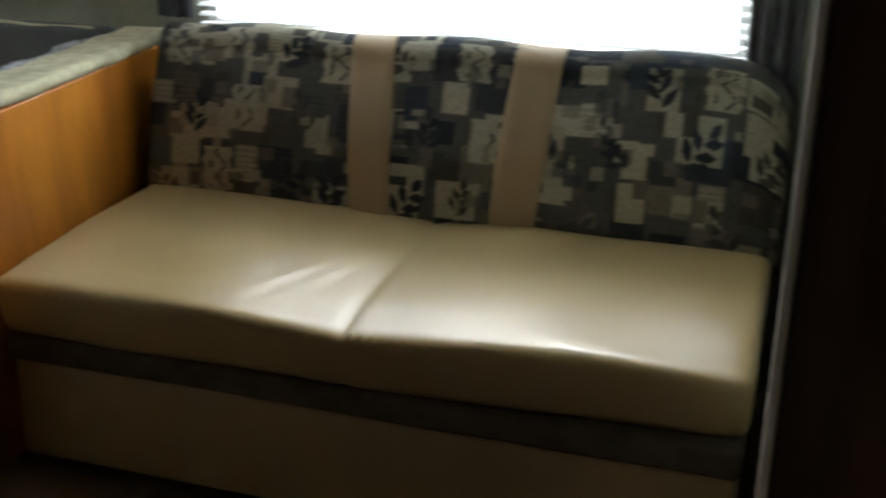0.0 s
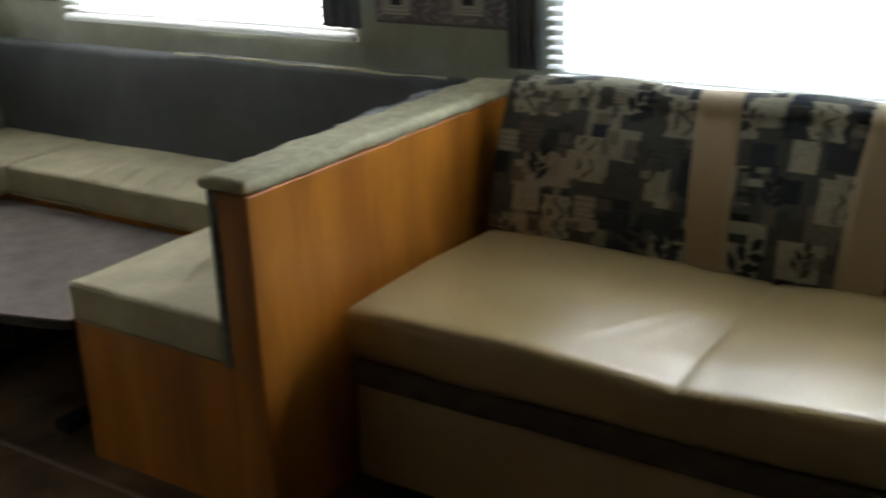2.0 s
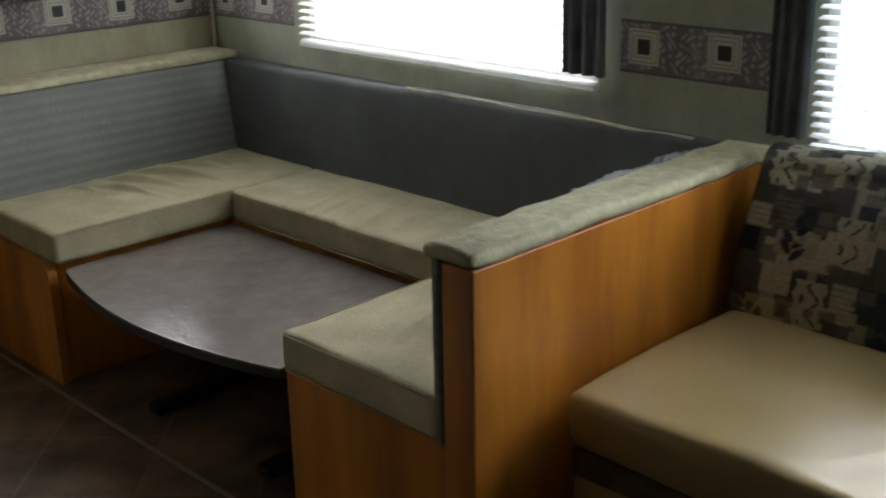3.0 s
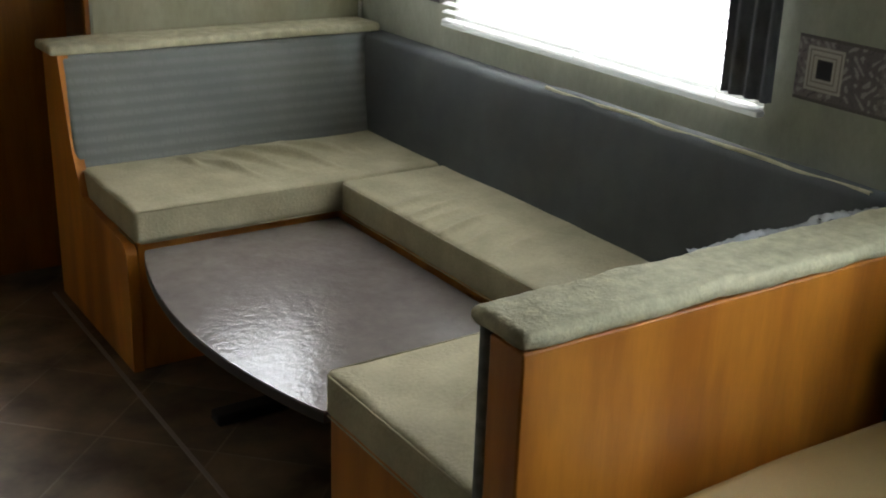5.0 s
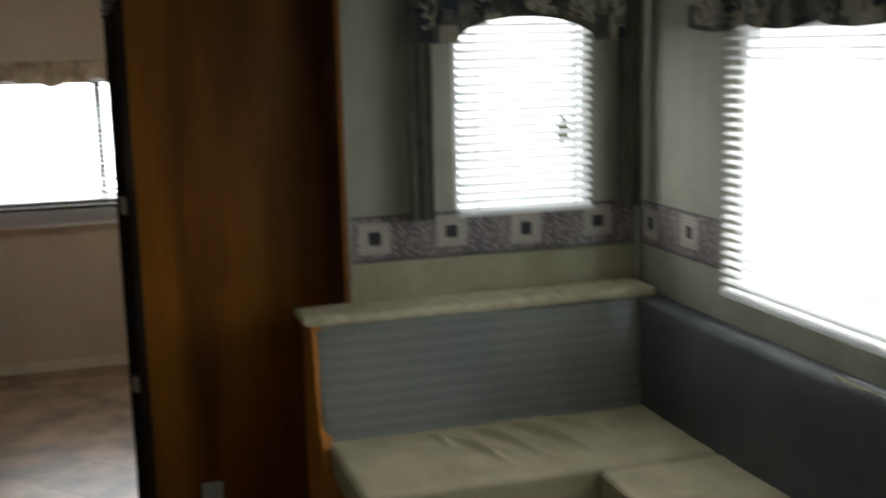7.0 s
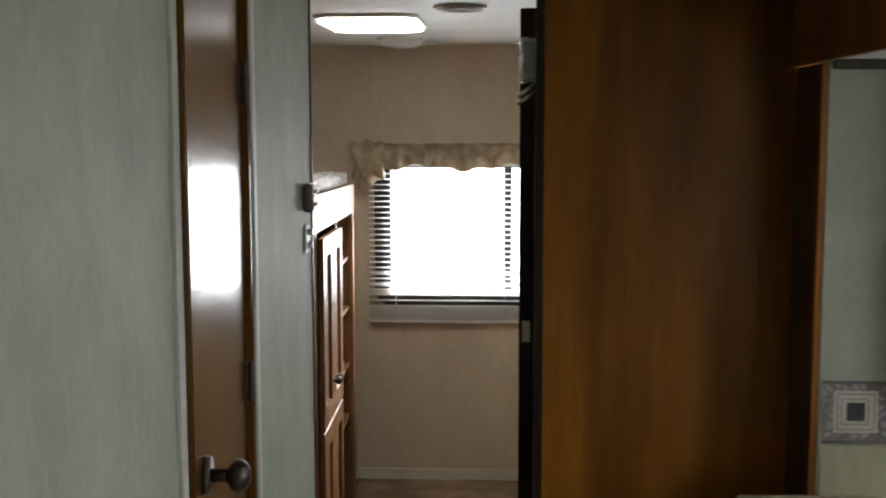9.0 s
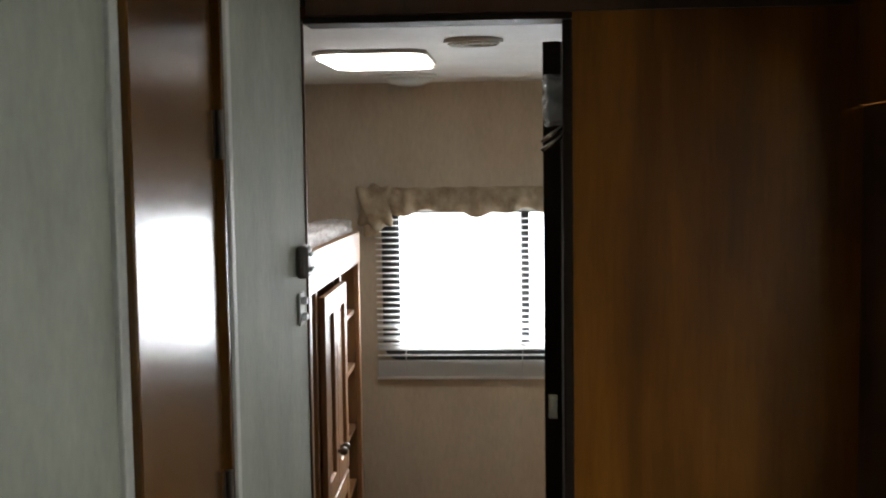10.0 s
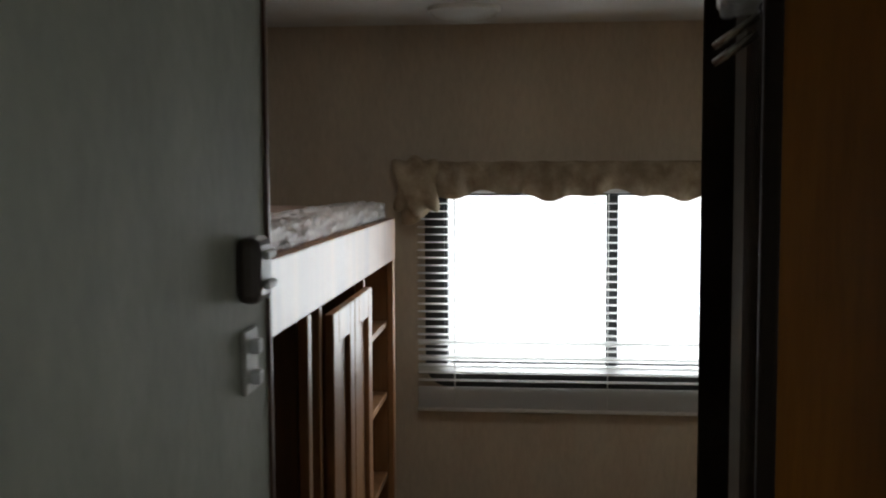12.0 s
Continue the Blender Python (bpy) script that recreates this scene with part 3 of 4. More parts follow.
def patchwork(u, v, width, height, tile=0.082):
    """Cloth print: overlapping rectangles in slate, taupe and cream, with leaf sprigs."""
    col = np.empty((*u.shape, 3))
    col[:] = INK[2]
    nx, ny = int(width / tile) + 2, int(height / tile) + 2
    for i in range(-1, nx):
        for j in range(-1, ny):
            k = rng.integers(0, 8, 3)
            x0, y0 = i * tile + rng.uniform(-0.02, 0.02), j * tile + rng.uniform(-0.02, 0.02)
            w, h = rng.uniform(0.6, 1.15, 2) * tile
            m = (u > x0) & (u < x0 + w) & (v > y0) & (v < y0 + h)
            col[m] = INK[4 if rng.random() < 0.26 else k[0]]
            if rng.random() < 0.35:
                stripe = m & (np.sin((v if rng.random() < 0.5 else u) * 520) > 0.25)
                col[stripe] *= 0.72
            if rng.random() < 0.55:
                x1, y1 = x0 + rng.uniform(-0.2, 0.8) * w, y0 + rng.uniform(-0.2, 0.8) * h
                w1, h1 = rng.uniform(0.025, 0.05, 2)
                col[(u > x1) & (u < x1 + w1) & (v > y1) & (v < y1 + h1)] = INK[k[1]]
    for i in range(int(width / 0.145) + 1):
        for j in range(int(height / 0.15) + 1):
            cx, cy = (i + 0.5 + 0.5 * (j % 2)) * 0.145 + rng.uniform(-0.025, 0.025), j * 0.15 + rng.uniform(0.02, 0.07)
            if rng.random() < 0.25:
                m = (np.abs(u - cx - 0.004 * np.sin(v * 160)) < 0.036) & (np.abs(v - cy - 0.03) < 0.05)
                col[m] = INK[4]
                r = (np.sin((u - cx) * 170 + np.sin(v * 110) * 2.2) > 0.8) & (np.abs(u - cx) < 0.022) & (np.abs(v - cy - 0.03) < 0.044)
                col[r] = INK[1]
                continue
            size = rng.uniform(0.75, 1.15)
            if rng.random() < 0.6:
                w, h = rng.uniform(0.022, 0.05, 2)
                m = (np.abs(u - cx - rng.uniform(-0.02, 0.02)) < w) & (np.abs(v - cy - 0.02) < h)
                col[m] = INK[4] * rng.uniform(0.75, 1.05)
            elif rng.random() < 0.4:
                continue
            lean = 1.57 + rng.uniform(-0.9, 0.9)
            ink = INK[0] if rng.random() < 0.7 else INK[5]
            for k in range(6):
                px, py = cx + math.cos(lean) * (0.015 * k - 0.02) * size, cy + math.sin(lean) * (0.015 * k - 0.02) * size
                turn = 0.0 if k == 5 else (0.8 if k % 2 else -0.8) + rng.uniform(-0.2, 0.2)
                col[leaf_mask(u, v, px, py, lean + turn, (0.05 - 0.003 * k) * size, 0.0098 * size)] = ink * rng.uniform(0.8, 1.6)
    for _ in range(int(width * height * 260)):
        x1, y1 = rng.uniform(-0.02, width), rng.uniform(-0.02, height)
        w1, h1 = rng.uniform(0.012, 0.042, 2)
        m = (u > x1) & (u < x1 + w1) & (v > y1) & (v < y1 + h1)
        col[m] = 0.35 * col[m] + 0.65 * INK[rng.integers(0, 8)]
    col *= rng.uniform(0.78, 1.12, u.shape)[..., None]
    return col


def squares_border(u, v, width, height):
    """Wallpaper border: mauve-grey panels with scrolls, and pale squares with dark centres."""
    col = np.empty((*u.shape, 3))
    step = 0.238
    cell = np.floor((u + 0.03) / (step / 2)).astype(int)
    base = np.array([(0.27, 0.235, 0.23), (0.20, 0.17, 0.175)])
    col[:] = base[cell % 2]
    scroll = np.sin(u * 210 + 2.6 * np.sin(v * 95 + u * 25)) * np.sin(v * 150 + 2 * np.sin(u * 80))
    col[scroll > 0.45] = (0.42, 0.385, 0.365)
    col[scroll < -0.75] = (0.17, 0.145, 0.155)
    k = np.floor((u + 0.012) / step)
    cu, cv = (k + 0.30) * step, height * (0.54 + 0.06 * ((k % 2) - 0.5))
    d = np.maximum(np.abs(u - cu), np.abs(v - cv))
    col[d < 0.047] = (0.60, 0.56, 0.48)
    col[(d < 0.041) & (d > 0.038)] = (0.26, 0.22, 0.21)
    col[(d < 0.03) & (d > 0.027)] = (0.30, 0.26, 0.24)
    col[d < 0.019] = (0.055, 0.05, 0.058)
    col[(v < 0.006) | (v > height - 0.006)] = (0.16, 0.14, 0.135)
    return col


def print_on(ob, nu, nv, width, height, rule):
    """Lay a print over a sheet() mesh, row by row."""
    u, v = np.meshgrid(np.linspace(0, width, nu + 1), np.linspace(0, height, nv + 1), indexing="ij")
    col = np.ones((u.size, 4), dtype=np.float32)
    col[:, :3] = rule(u, v, width, height).reshape(-1, 3)
    a = ob.data.color_attributes.new("print", "FLOAT_COLOR", "POINT")
    a.data.foreach_set("color", col.ravel())


def border(name, along, a0, a1, wall, z0, z1, label):
    n = int((a1 - a0) / 0.003)
    if along == "x":
        bm = sheet(n, 48, lambda u, v: Vector((a0 + (a1 - a0) * u, wall - 0.003, z0 + (z1 - z0) * v)))
    else:
        bm = sheet(n, 48, lambda u, v: Vector((wall - 0.003, a1 - (a1 - a0) * u, z0 + (z1 - z0) * v)))
    ob = structure(name, bm, BORDER, label, "wallpaper border")
    print_on(ob, n, 48, a1 - a0, z1 - z0, squares_border)
    return ob


border("trim_border_end", "x", XO + 0.012, XW - 0.016, YE, 0.924, 1.062, "mauve-grey wallpaper border with pale squares")
border("trim_border_corner", "y", 3.262, YE - 0.016, XW, 0.924, 1.062, "short run of mauve-grey wallpaper border")
border("trim_border_middle", "y", 1.41, 1.88, XW, 0.924, 1.062, "mauve-grey wallpaper border between the windows")


def arched_valance():
    t = thing("valance", (1.93, YE - 0.07, 1.56), "patterned cloth valance with an arched cut-out", "valance")
    x0, x1, ztop = 1.602, 2.262, 1.705

    def low(u):
        x = x0 + (x1 - x0) * u
        s = (x - 1.955) / 0.215
        return 1.555 + (0.07 * math.sqrt(max(0, 1 - s * s)) if abs(s) < 1 else 0.0)

    n = 190
    front = sheet(n, 40, lambda u, v: Vector((x0 + (x1 - x0) * u, YE - 0.078 - 0.006 * math.sin(u * 40), low(u) + (ztop - low(u)) * v)))
    ob = part("front_cloth", front, PRINT, t, smooth=True)
    print_on(ob, n, 40, x1 - x0, ztop - 1.555, lambda u, v, w, h: patchwork(u, v, w, h, 0.075))
    back = sheet(n, 6, lambda u, v: Vector((x0 + (x1 - x0) * u, YE - 0.066, low(u) + (ztop - low(u)) * v)))
    part("lining", back, TAUPE, t)
    part("top_board", boxes((x0, x1, YE - 0.064, YE - 0.002, ztop - 0.012, ztop), bev=0.002), TAUPE, t)


def scalloped_valance(y0, y1, label):
    t = thing("valance", (XW - 0.07, (y0 + y1) / 2, 1.58), label, "valance")

    def low(u):
        return 1.585 - 0.018 * abs(math.sin(u * math.pi * 5))

    n = 240
    front = sheet(n, 36, lambda u, v: Vector((XW - 0.088 - 0.007 * math.sin(u * 60), y1 - (y1 - y0) * u, low(u) + (1.71 - low(u)) * v)))
    ob = part("front_cloth", front, PRINT, t, smooth=True)
    print_on(ob, n, 36, y1 - y0, 0.13, lambda u, v, w, h: patchwork(u, v, w, h, 0.075))
    part("lining", sheet(n, 4, lambda u, v: Vector((XW - 0.076, y1 - (y1 - y0) * u, low(u) + (1.71 - low(u)) * v))), TAUPE, t)
    part("top_board", boxes((XW - 0.074, XW - 0.002, y0, y1, 1.698, 1.71), bev=0.002), TAUPE, t)


arched_valance()
scalloped_valance(1.88, 3.30, "patterned cloth valance over the dinette window")
scalloped_valance(-0.14, 1.41, "patterned cloth valance over the sofa window")


def swag_valance():
    t = thing("valance", (0.7, YB - 0.06, 1.40), "beige swagged cloth valance over the bunk room window", "valance")

    def place(u, v):
        x = 0.10 + 1.27 * u
        drop = 0.098 + 0.012 * math.sin(u * 21) + 0.008 * math.sin(u * 57)
        if u < 0.09:
            drop += 0.09 * (1 - u / 0.09) ** 0.5
        z = 1.515 - drop * v
        f = 0.012 * math.sin(u * 70 + v * 3) + 0.008 * math.sin(u * 130 - 2 * v)
        return Vector((x, YB - 0.075 + f - 0.02 * math.sin(v * math.pi), z))

    part("swag", sheet(130, 10, place), VALANCE, t, smooth=True)
    part("rod_pocket", soft((0.11, YB - 0.07, 1.495), (1.37, YB - 0.03, 1.522), 0.012, 0.05,
                            lambda p: p + Vector((0, 0, 0.003 * math.sin(p.x * 60)))), VALANCE, t, smooth=True)

    def knot(p):
        d = p - Vector((0.16, YB - 0.08, 1.46))
        return p + d * 0.14 * math.sin(d.x * 90 + d.z * 40)

    part("knot", soft((0.08, YB - 0.118, 1.365), (0.215, YB - 0.05, 1.535), 0.03, 0.012, knot), VALANCE, t, smooth=True)


swag_valance()


# ---------- sofa ----------
def sofa():
    t = thing("sofa", (1.85, 0.61, 0), "tan vinyl sofa with a patchwork-print backrest and two tan straps", "sofa")
    ya, yb, ym = -0.125, 1.374, 0.616

    def wave(p):
        """Slack and small creases near the seam and along the front edge."""
        q = p.copy()
        top = max(0.0, min(1.0, (p.z - 0.40) / 0.06))
        near = math.exp(-((p.y - ym) / 0.13) ** 2)
        groove = math.exp(-((p.y - ym) / 0.011) ** 2)
        fan = 0.0
        for k in range(3):
            line = ym + 0.05 + 0.06 * k - (p.x - 1.70) * (0.25 + 0.18 * k)
            fan += math.exp(-((p.y - line) / 0.018) ** 2) * math.exp(-((p.x - 1.80 + 0.03 * k) / 0.13) ** 2)
        k = max(0.0, min(1.0, (1.64 - p.x) / 0.12))
        k = k * k * (3 - 2 * k)
        q.z += top * (0.012 * math.sin((p.x - 1.45) * 4.6) - 0.007 * near - 0.007 * groove + 0.0022 * fan)
        q.x += k * (0.16 * (0.462 - p.z) + 0.006 * groove - 0.003 * math.sin((p.z - 0.33) * 24) + 0.05 * max(0, ym - p.y))
        q.z += top * k * 0.005 * math.sin(p.y * 7.5)
        q.z += 0.006 * noise.noise(p * 4)
        return q

    part("seat_cushion", soft((1.490, ya, 0.330), (2.13, yb, 0.462), 0.030, 0.012, wave), VINYL, t, smooth=True)
    bm = bmesh.new()
    for k in range(7):
        y = ym - 0.02 - 0.021 * k
        rod(bm, (1.497, y + 0.006, 0.440), (1.507, y - 0.005, 0.457), 0.0032, 5, 0.001)
    part("gathered_pleat", bm, VINYL, t)
    part("trim_band", soft((1.514, ya + 0.005, 0.272), (2.10, yb - 0.006, 0.336), 0.012, 0.05, lambda p: p + Vector((0.003 * noise.noise(p * 9), 0, 0.004 * noise.noise(p * 5)))), BAND, t, "grey-brown cloth band", smooth=True)
    part("base", soft((1.520, ya + 0.01, 0.045), (2.12, yb - 0.01, 0.275), 0.014, 0.06, lambda p: p + Vector((0.004 * noise.noise(p * 5) + (-0.05 * (0.275 - p.z) if p.x < 1.6 else 0), 0, 0))), VINYL, t, smooth=True)
    part("plinth", boxes((1.60, 2.10, ya + 0.04, yb - 0.04, 0, 0.05)), BLACK, t)

    # backrest: a padded slab leaning back, printed on its front
    def face(u, v):
        y = yb + 0.008 - (yb - ya + 0.016) * u
        arc = v * 1.18
        edge = min(u, 1 - u) * (yb - ya)
        r = 0.13
        lower = (r - math.sqrt(max(0, r * r - (r - edge) ** 2))) if edge < r and u > 0.5 else (0.03 - math.sqrt(max(0, 0.03 ** 2 - (0.03 - edge) ** 2)) if edge < 0.03 else 0)
        top = 0.838 + 0.006 * math.sin(y * 13) - lower * 0.9
        h = top - 0.43
        if arc < 0.85:
            s = arc / 0.85
            z = 0.43 + (h - 0.05) * s
            x = 2.085 + 0.115 * s - 0.022 * math.sin(s * math.pi)
        else:
            a = (arc - 0.85) / 0.33 * math.pi * 0.62
            z = 0.43 + h - 0.05 + 0.05 * math.sin(a)
            x = 2.20 + 0.055 * (1 - math.cos(a))
        roll = max(0, 0.02 - edge) * 1.2
        for c in (0.815 - 0.02 * v + 0.02, 0.41 + 0.03 - 0.03 * v):
            x += 0.012 * math.exp(-((y - c) / 0.06) ** 2)
        return Vector((x + roll + 0.003 * noise.noise(Vector((y * 7, z * 7, 0))), y, z))

    nu, nv = 370, 124
    bk = part("backrest", sheet(nu, nv, face), PRINT, t, "patchwork-print cloth with leaf sprigs", smooth=True)
    print_on(bk, nu, nv, yb - ya, 0.49, patchwork)
    part("back_shell", soft((2.22, ya + 0.03, 0.30), (2.318, yb - 0.01, 0.775), 0.04, 0.08), BAND, t, smooth=True)
    for y_top, y_bot, w in ((0.815, 0.782, 0.101), (0.410, 0.446, 0.104)):
        def strip(u, v, y_top=y_top, y_bot=y_bot, w=w):
            y = y_bot + (y_top - y_bot) * v + w * (0.5 - u) * (1 + 0.06 * math.sin(v * 3))
            p = face((yb + 0.008 - y) / (yb - ya + 0.016), v)
            return p + Vector((-0.012 * math.sin(min(1, max(0, u)) * math.pi) ** 0.35, 0, 0.003))
        part("strap", sheet(10, 40, strip), STRAP, t, "tan vinyl strap", smooth=True)


sofa()


# ---------- dinette ----------
def half_wall_bench():
    t = thing("dinette_bench", (1.8, 1.75, 0), "wood-panelled bench end with a padded cream top edge", "bench", "bench units of the dinette")
    part("side_panel", boxes((1.288, XW - 0.004, 1.418, 1.500, 0.0, 0.762), bev=0.004), HONEY, t)
    part("box", boxes((1.312, 1.90, 1.502, 2.035, 0.0, 0.374), bev=0.003), HONEY, t)
    part("back_pad", soft((1.286, 1.502, 0.37), (XW - 0.05, 1.528, 0.770), 0.010, 0.05), GREY, t, "grey quilted back pad", smooth=True)

    def cap(p):
        return p + Vector((0.003 * noise.noise(p * 30), 0.004 * noise.noise(p * 14), 0.005 * noise.noise(p * 13) + 0.002 * noise.noise(p * 45)))

    part("padded_top", soft((1.280, 1.412, 0.762), (XW - 0.006, 1.546, 0.796), 0.016, 0.012, cap), CAP, t, "cream cloth padded edge", smooth=True)


def loose_film():
    t = thing("plastic_film", (1.95, 1.556, 0.80), "crumpled clear plastic film on the padded edge", "plastic film")

    def place(u, v):
        x = 1.72 + 0.50 * u
        k = noise.noise(Vector((x * 22, v * 3, 2))) * 0.008 + noise.noise(Vector((x * 70, v * 7, 6))) * 0.006
        return Vector((x, 1.534 + 0.012 * v + k * 0.6, 0.794 + (0.005 + 0.005 * math.sin(x * 31)) * math.sin(v * math.pi * 0.6) + k * 0.6))

    part("film", sheet(220, 6, place), WRAP, t, smooth=True)


loose_film()


def window_bench():
    t = thing("dinette_bench", (2.1, 2.55, 0), "low wooden bench box under the dinette window", "bench", "bench units of the dinette")
    part("box", boxes((1.905, XW - 0.004, 1.502, YE - 0.004, 0.0, 0.374), bev=0.003), HONEY, t)

    def lean(p):
        k = (p.z - 0.43) / 0.36
        step = 0.5 + 0.5 * math.tanh((2.64 - p.y) / 0.008)
        return p + Vector((0.035 * k - 0.03 + 0.004 * noise.noise(p * 5) - 0.004 * step * k, 0, k * (0.011 * step + 0.004 * noise.noise(Vector((0, p.y * 5, 1))))))

    # backlit side: pad and ledge take the darkened grey
    part("back_pad", soft((2.265, 1.56, 0.42), (XW - 0.022, 3.60, 0.786), 0.018, 0.03, lean), SHADED_GREY, t, "grey cloth back pad, darkened as if backlit", smooth=True)

    # pale tube added as the bright line where the pad's edge catches light
    def tube(u, v):
        y, a = 1.60 + 1.03 * u, v * 2 * math.pi
        return Vector((2.279 + 0.002 * math.sin(y * 31) + 0.005 * math.cos(a), y, 0.795 + 0.002 * math.sin(y * 17) + 0.005 * math.sin(a)))

    bm = sheet(60, 8, tube)
    bmesh.ops.remove_doubles(bm, verts=bm.verts, dist=0.0001)
    part("edge_highlight", bm, CAP, t, "pale tube for the light caught along the top edge", smooth=True)
    part("ledge", boxes((2.30, XW - 0.002, 1.56, YE - 0.15, 0.772, 0.784), bev=0.002), SHADED_GREY, t)


def end_bench():
    t = thing("dinette_bench", (1.8, 3.4, 0), "wooden bench box with a grey back pad against the end wall", "bench", "bench units of the dinette")
    part("box", boxes((1.300, 1.903, 3.098, YE - 0.004, 0.0, 0.374), bev=0.003), HONEY, t)
    # end panel with a curved step up to the back
    pts = [(1.286, 3.090, 0.0), (1.286, 3.090, 0.340)]
    for i in range(8):
        a = i / 7 * math.pi / 2
        pts.append((1.286, 3.090 + 0.05 * (1 - math.cos(a)), 0.340 + 0.035 * math.sin(a)))
    pts += [(1.286, 3.46, 0.40), (1.286, 3.53, 0.52), (1.286, 3.60, 0.785), (1.286, YE - 0.004, 0.785), (1.286, YE - 0.004, 0.0)]
    part("end_panel", outline([Vector((x - 0.02, y, z)) for x, y, z in pts], 0.03, "x"), HONEY, t)

    def lean(p):
        k = (p.z - 0.42) / 0.37
        return p + Vector((0.0, 0.105 * k - 0.07 if p.y < 3.64 else 0, 0.0)) + Vector((0, 0.003 * noise.noise(p * 6), 0))

    part("back_pad", soft((1.272, 3.565, 0.42), (2.30, 3.69, 0.785), 0.016, 0.04, lean), GREY, t, "grey quilted back pad", smooth=True)
    part("padded_top", soft((1.243, 3.592, 0.784), (XW - 0.016, YE - 0.004, 0.812), 0.011, 0.03, lambda p: p + Vector((0, 0, 0.002 * noise.noise(p * 12)))), CAP, t, "cream padded top edge", smooth=True)


half_wall_bench()
window_bench()
end_bench()


def seat_cushion(x0, x1, y0, y1, label, folds):
    t = thing("seat_cushion", ((x0 + x1) / 2, (y0 + y1) / 2, 0.376), label, "cushion", "seat cushions of the dinette")

    def push(p):
        q = p.copy()
        top = 1.0 if p.z > 0.45 else 0.0
        q.z += top * (0.007 * math.sin((p.x - x0) / (x1 - x0) * math.pi) * math.sin((p.y - y0) / (y1 - y0) * math.pi) + 0.004 * noise.noise(p * 7))
        for fx, fy, ang, ln, h in folds:
            c, s = math.cos(ang), math.sin(ang)
            a, b = (p.x - fx) * c + (p.y - fy) * s, -(p.x - fx) * s + (p.y - fy) * c
            q.z += top * 2.5 * h * math.exp(-(a / ln) ** 2) * (math.exp(-(b / 0.011) ** 2) - 0.12 * math.exp(-((b + 0.024) / 0.014) ** 2))
        q.x += 0.003 * noise.noise(p * 9 + Vector((3, 0, 0)))
        q.y += 0.003 * noise.noise(p * 9)
        return q

    part("cover", soft((x0, y0, 0.376), (x1, y1, 0.472), 0.016, 0.007, push), CREAM, t, smooth=True)
    bm = bmesh.new()
    for z in (0.379, 0.466):
        for a, b in (((x0, y0), (x1, y0)), ((x0, y0), (x0, y1)), ((x0, y1), (x1, y1)), ((x1, y0), (x1, y1))):
            ax, ay = Vector((*a, z)), Vector((*b, z))
            d = (ay - ax).normalized() * 0.014
            rod(bm, ax + d, ay - d, 0.0018, 6)
    part("piping", bm, CREAM, t, smooth=True)
    return t


seat_cushion(1.286, 2.285, 3.072, 3.545, "cream cloth bench cushion with creases", [(1.66, 3.30, 1.9, 0.09, 0.009), (1.74, 3.36, 2.0, 0.11, 0.011), (1.87, 3.34, 2.0, 0.13, 0.012), (1.98, 3.40, 2.1, 0.09, 0.009), (1.58, 3.42, 1.7, 0.05, 0.006), (2.08, 3.36, 1.6, 0.07, 0.007)])
seat_cushion(1.893, 2.285, 2.032, 3.064, "long cream cloth bench cushion under the window", [(1.97, 2.80, 0.20, 0.09, 0.0032), (1.99, 2.72, 0.25, 0.11, 0.0036), (1.97, 2.65, 0.22, 0.10, 0.0034), (1.98, 2.57, 0.28, 0.12, 0.0036), (2.00, 2.48, 0.24, 0.10, 0.003), (2.02, 2.38, 0.3, 0.09, 0.003)])
seat_cushion(1.293, 2.285, 1.530, 2.024, "cream cloth bench cushion beside the half wall", [(1.5, 1.8, 0.4, 0.1, 0.004)])


def dinette_table():
    t = thing("dinette_table", (1.55, 2.56, 0), "low taupe laminate table with a bowed front on black pedestals", "table")
    pts = [(1.885, 3.062), (1.885, 2.052), (1.312, 2.052)]
    for i in range(25):
        s = i / 24
        y = 2.052 + 1.01 * s
        pts.append((1.306 - 0.088 * math.sin(s * math.pi) ** 0.85, y))
    bm = outline([Vector((x, y, 0.338)) for x, y in pts], 0.022)
    part("edge_band", bm, EDGE, t)
    bm = outline([Vector((1.56 + (x - 1.56) * 0.996, 2.557 + (y - 2.557) * 0.997, 0.3605)) for x, y in pts], 0.004)
    part("tabletop", bm, TABLE, t)
    for y in (2.21, 2.72):
        p = part("pedestal", rod(bmesh.new(), (1.60, y, 0.035), (1.60, y, 0.338), 0.028, 20), BLACK, t, smooth=False)
        part("foot_bar", boxes((1.345, 1.84, y - 0.028, y + 0.028, 0.0, 0.032), bev=0.008), BLACK, p)
        part("top_bar", boxes((1.44, 1.76, y - 0.04, y + 0.04, 0.322, 0.337), bev=0.005), BLACK, p)


dinette_table()


def dome_lamp(x, y, z, r, name, label):
    t = thing(name, (x, y, z), label, "ceiling light")
    bm = rod(bmesh.new(), (x, y, z - 0.012), (x, y, z - 0.001), r, 40)
    part("base_ring", bm, PLASTIC, t)
    bm = bmesh.new()
    bmesh.ops.create_uvsphere(bm, u_segments=40, v_segments=16, radius=1.0)
    bmesh.ops.delete(bm, geom=[v for v in bm.verts if v.co.z > 0.02], context="VERTS")
    for v in bm.verts:
        a = math.atan2(v.co.y, v.co.x)
        k = 1 + 0.02 * math.sin(24 * a)
        v.co = Vector((x + v.co.x * r * 0.94 * k, y + v.co.y * r * 0.94 * k, z - 0.012 + v.co.z * 0.032))
    part("shade", bm, DOME, t, "ribbed clear glass", smooth=True)


dome_lamp(1.89, 2.85, STOP, 0.14, "ceiling_lamp", "unlit round glass ceiling lamp in the seating bay")


